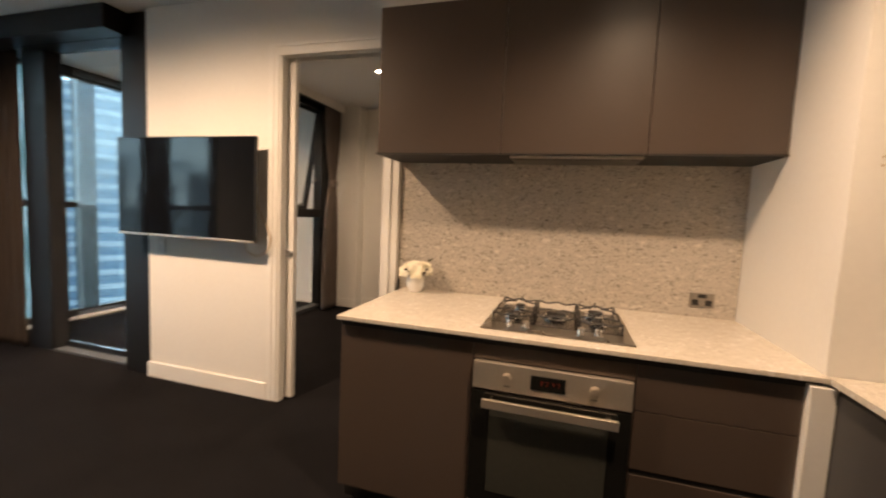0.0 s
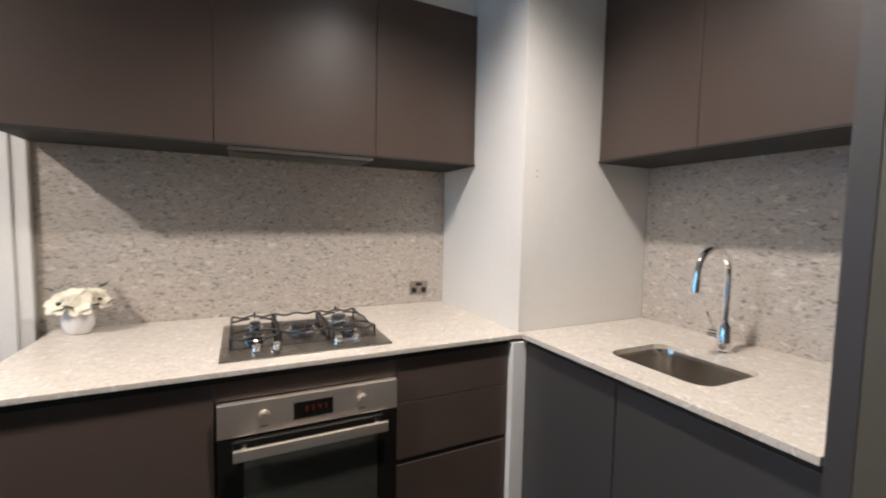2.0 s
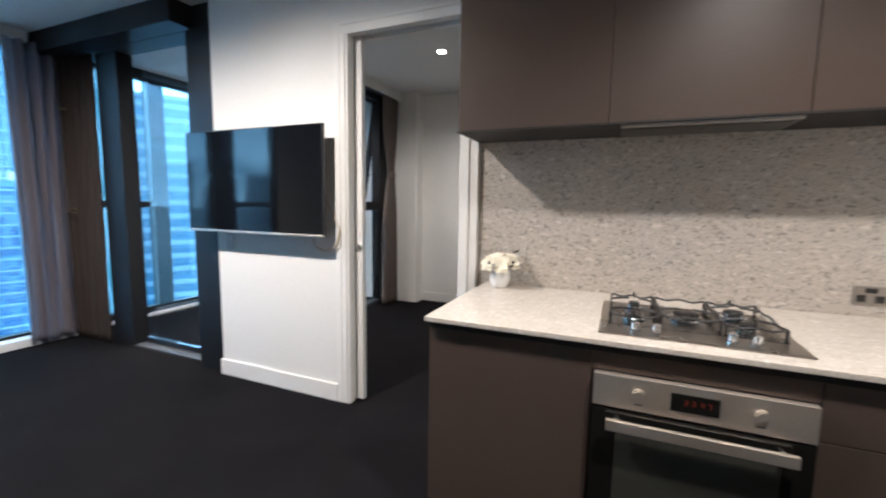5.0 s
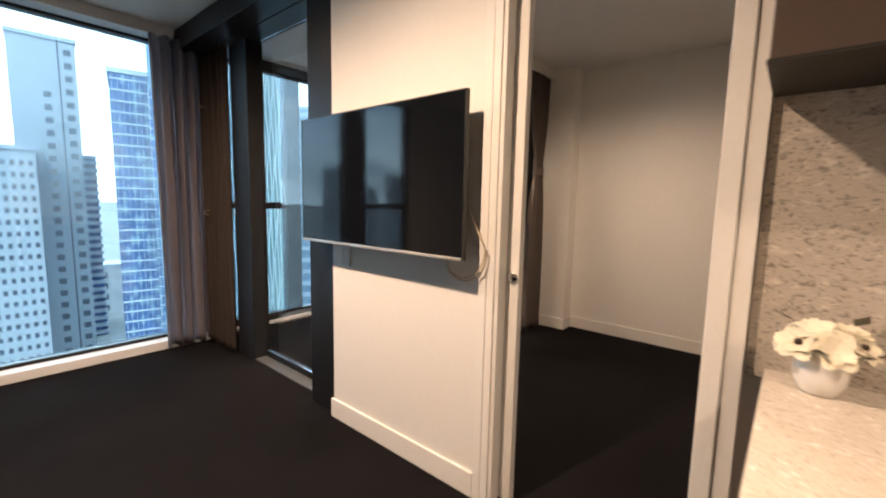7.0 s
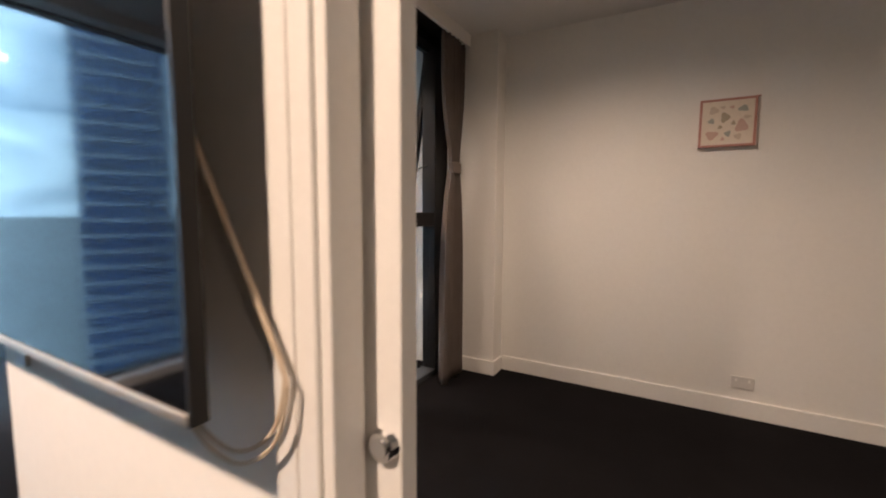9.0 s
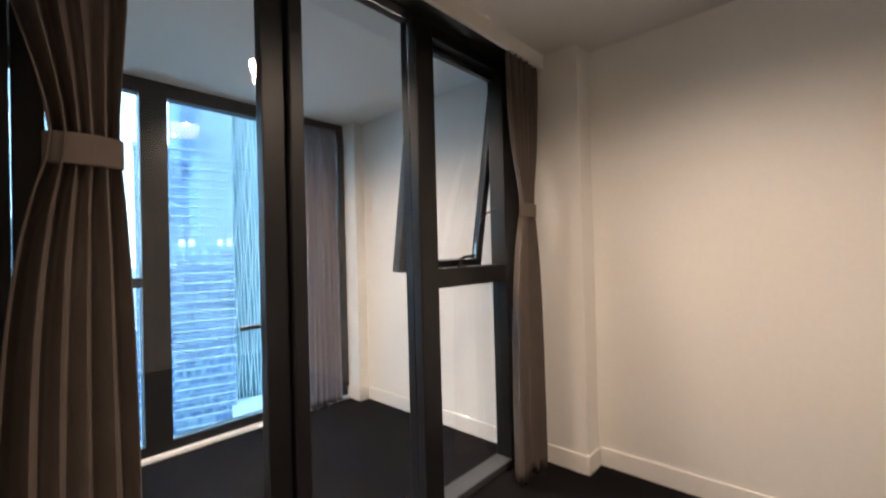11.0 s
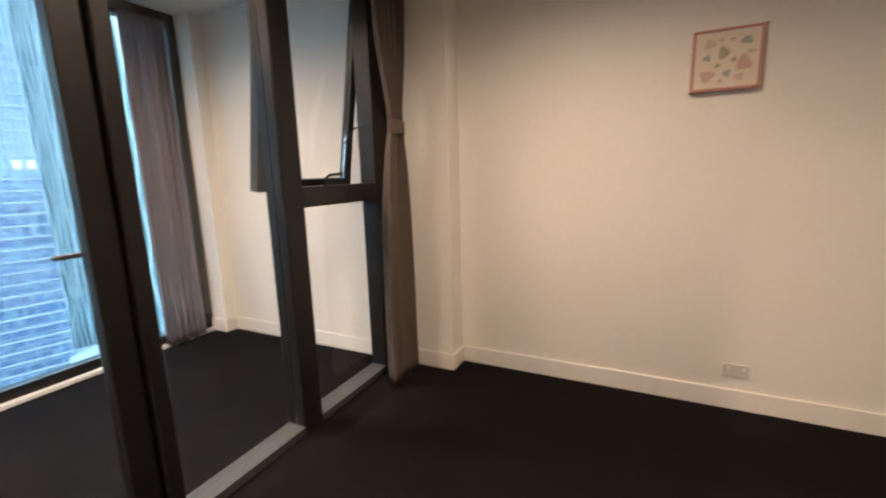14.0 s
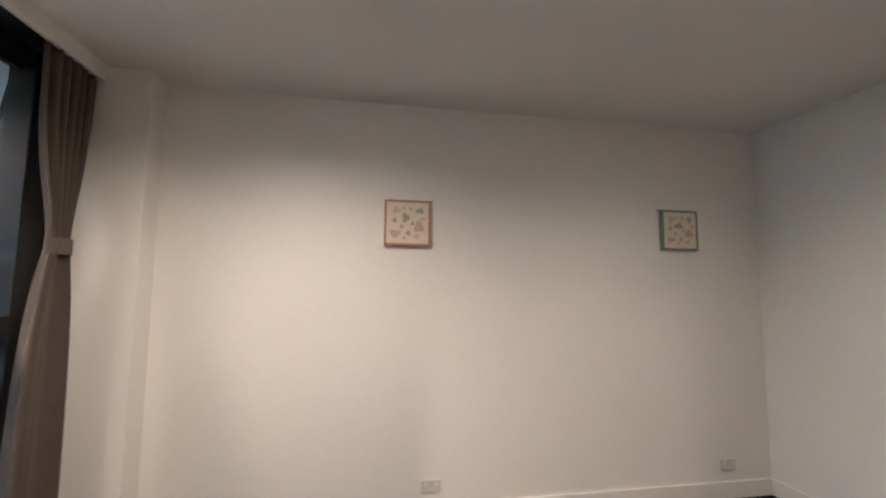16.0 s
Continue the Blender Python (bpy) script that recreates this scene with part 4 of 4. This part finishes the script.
def picture(x0, x1, z0, z1, mat, label, seed, hook):
    t = thing("picture", ((x0 + x1) / 2, YB, z0), label, "picture", "bedroom pictures")
    y0, y1 = YB - 0.036, YB - 0.001
    part("canvas", boxes((x0 + 0.014, x1 - 0.014, y0 + 0.004, y1, z0 + 0.014, z1 - 0.014)), M_PAPER, t, "cream printed canvas")
    part("frame", boxes((x0, x0 + 0.0138, y0, y1, z0, z1), (x1 - 0.0138, x1, y0, y1, z0, z1), (x0 + 0.0139, x1 - 0.0139, y0, y1, z0, z0 + 0.0138), (x0 + 0.0139, x1 - 0.0139, y0, y1, z1 - 0.0138, z1)), mat, t, width=0.002)
    part("hanging_tab", boxes((hook - 0.012, hook + 0.012, YB - 0.012, YB - 0.001, z1 + 0.0005, z1 + 0.006)), mat, t)
    r = random.Random(seed)
    inks = [material("print_pink", (0.56, 0.38, 0.32), 0.8), material("print_olive", (0.40, 0.34, 0.25), 0.8), material("print_teal", (0.36, 0.37, 0.33), 0.8), material("print_beige", (0.56, 0.47, 0.38), 0.8)]
    spots = [(0.22, 0.80, 0.10, 3), (0.20, 0.22, 0.11, 0), (0.45, 0.62, 0.11, 1), (0.78, 0.40, 0.13, 0), (0.80, 0.80, 0.08, 2), (0.52, 0.24, 0.07, 2),
             (0.18, 0.55, 0.06, 2), (0.62, 0.48, 0.05, 1), (0.58, 0.85, 0.05, 0), (0.72, 0.16, 0.07, 3), (0.36, 0.40, 0.04, 1), (0.40, 0.86, 0.04, 3), (0.88, 0.60, 0.06, 3), (0.42, 0.12, 0.04, 0)]
    w, h = x1 - x0 - 0.034, z1 - z0 - 0.034
    for u, v, s, k in spots:
        bm = bmesh.new()
        n = 14
        cx, cz = x0 + 0.017 + u * w, z0 + 0.017 + v * h
        ring = []
        sx, sz, ph = r.uniform(0.8, 1.3), r.uniform(0.6, 1.1), r.uniform(0, 6)
        for i in range(n):
            a = 2 * math.pi * i / n
            q = s * w * (1 + 0.22 * math.sin(3 * a + ph))
            ring.append(bm.verts.new((min(max(cx + sx * q * math.cos(a), x0 + 0.016), x1 - 0.016), y0 + 0.003, min(max(cz + sz * q * math.sin(a), z0 + 0.016), z1 - 0.016))))
        f = bm.faces.new(ring)
        e = bmesh.ops.extrude_face_region(bm, geom=[f])
        bmesh.ops.translate(bm, verts=[v_ for v_ in e["geom"] if isinstance(v_, bmesh.types.BMVert)], vec=(0, -0.001, 0))
        part("printed_shape", bm, inks[k], t)


picture(-2.236, -1.930, 1.780, 2.082, M_PINK, "small square nursery print in a pink frame", 3, -1.925)
picture(-0.190, 0.108, 1.800, 2.098, M_GREEN, "small square nursery print in a dark green frame", 8, -0.195)

# ---- the city outside ----
GROUND = -45.0
M_STREET = material("city_ground", (0.20, 0.21, 0.21), 0.9, vary=0.4, scale=0.05, fine=0.6)
M_CONC = material("pale_tower_panels", (0.33, 0.36, 0.39), 0.7, vary=0.06, scale=0.05, fine=2)
M_BLUEG = material("blue_tower_glass", (0.03, 0.08, 0.19), 0.12, vary=0.45, scale=0.12, fine=0.5, spec=0.8)
M_PALEG = material("pale_blue_tower_glass", (0.10, 0.18, 0.26), 0.18, vary=0.25, scale=0.1, fine=0.6, spec=0.8)
M_TEALG = material("teal_tower_glass", (0.10, 0.20, 0.21), 0.2, vary=0.3, scale=0.1, fine=0.5, spec=0.7)
M_SLAB = material("white_floor_bands", (0.33, 0.37, 0.42), 0.5, vary=0.08, scale=0.2, fine=3)
M_WIND = material("dark_tower_windows", (0.07, 0.10, 0.13), 0.1, vary=0.5, scale=0.3, fine=2, spec=0.8)
M_LIT = glow("lit_office_windows", (1.0, 0.93, 0.80), 0.4)

bm = bmesh.new()
bmesh.ops.create_circle(bm, cap_ends=True, segments=64, radius=3000)
bmesh.ops.translate(bm, verts=bm.verts, vec=(0, 0, GROUND))
solid("ground", bm, M_STREET, "grey city ground far below the windows", "ground", kind="structure")


def tower(name, label, yaw, dist, width, deep, top, mat, turn=0.0):
    """A tower whose local x runs along its street face; gives its Empty."""
    a = radians(yaw)
    t = new(name)
    t.matrix_world = pose(-dist * math.sin(a), dist * math.cos(a), GROUND, 0, 0, yaw + turn)
    ORIGIN[t.name] = Vector((0, 0, 0))
    tagged(t, label, "building", "city towers")
    part("wall", boxes((-width / 2, width / 2, 0, deep, 0, top - GROUND)), mat, t)
    part("roof", boxes((-width / 2 - 0.3, width / 2 + 0.3, -0.3, deep + 0.3, top - GROUND + 0.01, top - GROUND + 1.0)), M_SLAB, t)
    return t


def rows_of(t, name, mat, w0, w1, z0, z1, nx, nz, fw, fh, y, thick, label, skip=0.0, seed=1):
    """Many equal panes or bars on a tower face, in one mesh."""
    r = random.Random(seed)
    bm = bmesh.new()
    verts, faces = [], []
    for i in range(nx):
        for j in range(nz):
            if r.random() < skip:
                continue
            cx, cz = w0 + (w1 - w0) * (i + 0.5) / nx, z0 + (z1 - z0) * (j + 0.5) / nz
            hx, hz = (w1 - w0) / nx * fw / 2, (z1 - z0) / nz * fh / 2
            k = len(verts)
            verts += [(cx + sx * hx, y + sy, cz + sz * hz) for sy in (0, -thick) for sx, sz in ((-1, -1), (1, -1), (1, 1), (-1, 1))]
            faces += [(k + 4, k + 5, k + 6, k + 7), (k, k + 1, k + 5, k + 4), (k + 1, k + 2, k + 6, k + 5), (k + 2, k + 3, k + 7, k + 6), (k + 3, k, k + 4, k + 7)]
    bm.free()
    me = bpy.data.meshes.new(name)
    me.from_pydata(verts, [], faces)
    me.materials.append(mat)
    ob = new(name, me)
    ob.parent = t
    ob["kind"] = "stuff"
    ob["label"] = label
    return ob


# white office tower with punched windows and a dark groove
H = lambda e, d: 1.4 + d * math.tan(radians(e))
D = 150.0
t = tower("office_tower", "tall white panelled office tower with small dark windows", 83.9, D, 12.6, 20, H(14.3, D), M_CONC)
zt = H(14.3, D) - GROUND
rows_of(t, "window_row", M_WIND, -0.4, 1.2, 2, zt - 12, 1, 22, 0.92, 0.46, -0.02, 0.05, "small dark square windows")
rows_of(t, "window_row", M_WIND, 3.9, 5.5, 2, zt - 1, 1, 25, 0.92, 0.46, -0.02, 0.05, "small dark square windows")
part("groove", boxes((2.75, 3.1, -0.06, -0.01, 0, zt)), M_WIND, t, "dark vertical groove")
t = tower("office_block", "pale lower office block with close rows of windows", 90.1, 135, 24, 20, H(3.9, 135), M_CONC)
zt = H(3.9, 135) - GROUND
rows_of(t, "window_row", M_WIND, -11.8, 11.8, 1, zt - 1.5, 16, 20, 0.5, 0.42, -0.02, 0.05, "small dark square windows")
t = tower("balcony_tower", "pale apartment tower with stacked white balcony bands", 81.2, 175, 4.8, 16, H(3.5, 175), M_BLUEG)
rows_of(t, "balcony_band", M_SLAB, -2.6, 2.8, 0, H(3.5, 175) - GROUND, 1, 24, 1.0, 0.45, -0.02, 1.2, "white balcony bands")

# deep blue tower with white floor lines
D = 112.0
W = 2 * D * math.tan(radians(1.65))
t = tower("blue_tower", "deep blue glass tower with thin white floor lines", 77.6, D, W, 16, H(12.3, D), M_BLUEG)
zt = H(12.3, D) - GROUND
rows_of(t, "floor_line", M_SLAB, -W / 2, W / 2, 0, zt, 1, 32, 1.0, 0.14, -0.02, 0.15, "thin white floor lines")
rows_of(t, "mullion_line", M_SLAB, -W / 2, W / 2, 0, zt, 7, 1, 0.07, 1.0, -0.02, 0.1, "thin white mullions")
rows_of(t, "pale_pane", M_PALEG, -W / 2, W / 2, 0, zt, 7, 32, 0.9, 0.8, -0.01, 0.05, "paler glass panes", 0.72, 8)

# pale glass tower with dark stepped panels
D = 110.0
W = 2 * D * math.tan(radians(3.15))
t = tower("glass_tower", "tall pale blue glass tower with dark stepped panels", 72.8, D, W, 20, H(24, D), M_PALEG)
zt = H(24, D) - GROUND
rows_of(t, "floor_line", M_SLAB, -W / 2, W / 2, 0, H(13, D) - GROUND, 1, 34, 1.0, 0.09, -0.15, 0.18, "thin white floor lines")
rows_of(t, "mullion_line", M_SLAB, -W / 2, W / 2, 0, H(0, D) - GROUND, 22, 1, 0.10, 1.0, -0.14, 0.14, "thin white mullions")
rows_of(t, "blue_pane", M_BLUEG, -W / 2, W / 2, 0, H(1, D) - GROUND, 22, 26, 0.9, 0.8, -0.01, 0.06, "deep blue glass panes", 0.45, 4)
rows_of(t, "blue_pane", M_BLUEG, -W / 2, -W / 2 + 3.4, H(2, D) - GROUND, H(11, D) - GROUND, 3, 14, 0.96, 0.90, -0.01, 0.06, "deep blue glass panes", 0.10, 5)
rows_of(t, "blue_pane", M_BLUEG, -W / 2 + 2.0, W / 2 - 4.0, H(9, D) - GROUND, H(20, D) - GROUND, 3, 4, 0.98, 0.95, -0.01, 0.06, "deep blue glass panes", 0.4, 6)
rows_of(t, "mullion_line", M_SLAB, -1, W / 2, H(2, D) - GROUND, zt, 9, 1, 0.18, 1.0, -0.14, 0.12, "thin white mullions")
rows_of(t, "lit_window", M_LIT, -W / 2 + 1, W / 2, H(1.2, D) - GROUND, H(2.6, D) - GROUND, 6, 1, 0.6, 0.6, -0.02, 0.08, "lit office windows", 0.4, 2)

# teal tower with wavy white fins
D = 125.0
W = 2 * D * math.tan(radians(3.95))
M_PALETEAL = material("pale_teal_tower_glass", (0.13, 0.23, 0.25), 0.2, vary=0.2, scale=0.1, fine=0.5, spec=0.6)
t = tower("fin_tower", "pale teal glass tower with a dark foot and wavy vertical fins", 65.75, D, W, 18, H(24, D), M_PALETEAL)
zt, zl = H(24, D) - GROUND, H(5.5, D) - GROUND
for k, (x0, x1, up) in enumerate(((-W / 2, -W / 2 + 3.2, -3.5), (-W / 2 + 3.2, -W / 2 + 6.5, -1.0), (-W / 2 + 6.5, W / 2, 0.8))):
    part("dark_facade", boxes((x0, x1, -0.12, -0.01, 0, zl + up)), M_TEALG, t, "dark teal lower facade")
bm = bmesh.new()
r = random.Random(9)
for k in range(24):
    x = -W / 2 + W * (k + 0.5) / 24
    ph, am = r.uniform(0, 6), r.uniform(0.12, 0.30)
    tube(bm, [(x + am * math.sin(j * 0.62 + ph), -0.3, zt * j / 52) for j in range(53)], 0.11, 4)
ob = part("fin", bm, material("white_fin_paint", (0.62, 0.68, 0.70), 0.5, scale=0.3, fine=3), t, "wavy pale vertical fins")
ob["kind"] = "stuff"
rows_of(t, "lit_window", M_LIT, -W / 2 + 1, W / 2 - 2, zl - 24, zl - 4, 9, 8, 0.35, 0.2, -0.13, 0.06, "lit office windows", 0.88, 3)

# banded pale tower further round
D = 160.0
W = 2 * D * math.tan(radians(5.5))
t = tower("banded_tower", "pale blue tower with broad glass bands", 57.0, D, W, 20, H(11, D), M_PALEG)
rows_of(t, "floor_line", M_SLAB, -W / 2, W / 2, 0, H(11, D) - GROUND, 1, 18, 1.0, 0.35, -0.1, 0.3, "white spandrel bands")
t = tower("pale_tower", "pale hazy tower standing behind the teal one", 64.5, 230, 34, 20, H(3, 230), M_PALEG)
rows_of(t, "floor_line", M_SLAB, -17, 17, 0, H(3, 230) - GROUND, 1, 20, 1.0, 0.30, -0.1, 0.3, "white spandrel bands")

# dark gridded tower to the south-west, mirrored in the television
D = 120.0
W = 17.0
t = tower("grid_tower", "dark blue glass tower with a pale grid of floors", 113.2, D, W, 18, H(26, D), M_BLUEG)
zt = H(26, D) - GROUND
rows_of(t, "floor_line", M_SLAB, -W / 2, W / 2, 0, zt, 1, 30, 1.0, 0.2, -0.02, 0.15, "thin pale floor lines")
rows_of(t, "mullion_line", M_SLAB, -W / 2, W / 2, 0, zt, 8, 1, 0.07, 1.0, -0.02, 0.1, "thin pale mullions")
for yaw, dist, wide, e in ((128.5, 320, 22, 1.5), (133, 260, 16, 3.0), (124.5, 300, 14, 4.0)):
    t = tower("distant_tower", "hazy grey tower low on the skyline", yaw, dist, wide, 16, H(e, dist), M_CONC)
    rows_of(t, "window_row", M_WIND, -wide / 2 + 1, wide / 2 - 1, 1, H(e, dist) - GROUND - 1, 6, 16, 0.6, 0.5, -0.02, 0.05, "dark windows")

# low buildings by the street
r = random.Random(12)
for k in range(14):
    yaw, dist = r.uniform(56, 92), r.uniform(80, 106) if k % 2 else r.uniform(190, 420)
    hgt = GROUND + r.uniform(6, 14) if k % 2 else r.uniform(-30, -8)
    t = tower("low_building", "low pale city building with a flat roof", yaw, dist, r.uniform(9, 18), r.uniform(10, 16), hgt, M_CONC, r.uniform(-15, 15))
    rows_of(t, "window_row", M_WIND, -4, 4, 1, hgt - GROUND - 1, 5, 4, 0.6, 0.5, -0.02, 0.05, "dark windows")
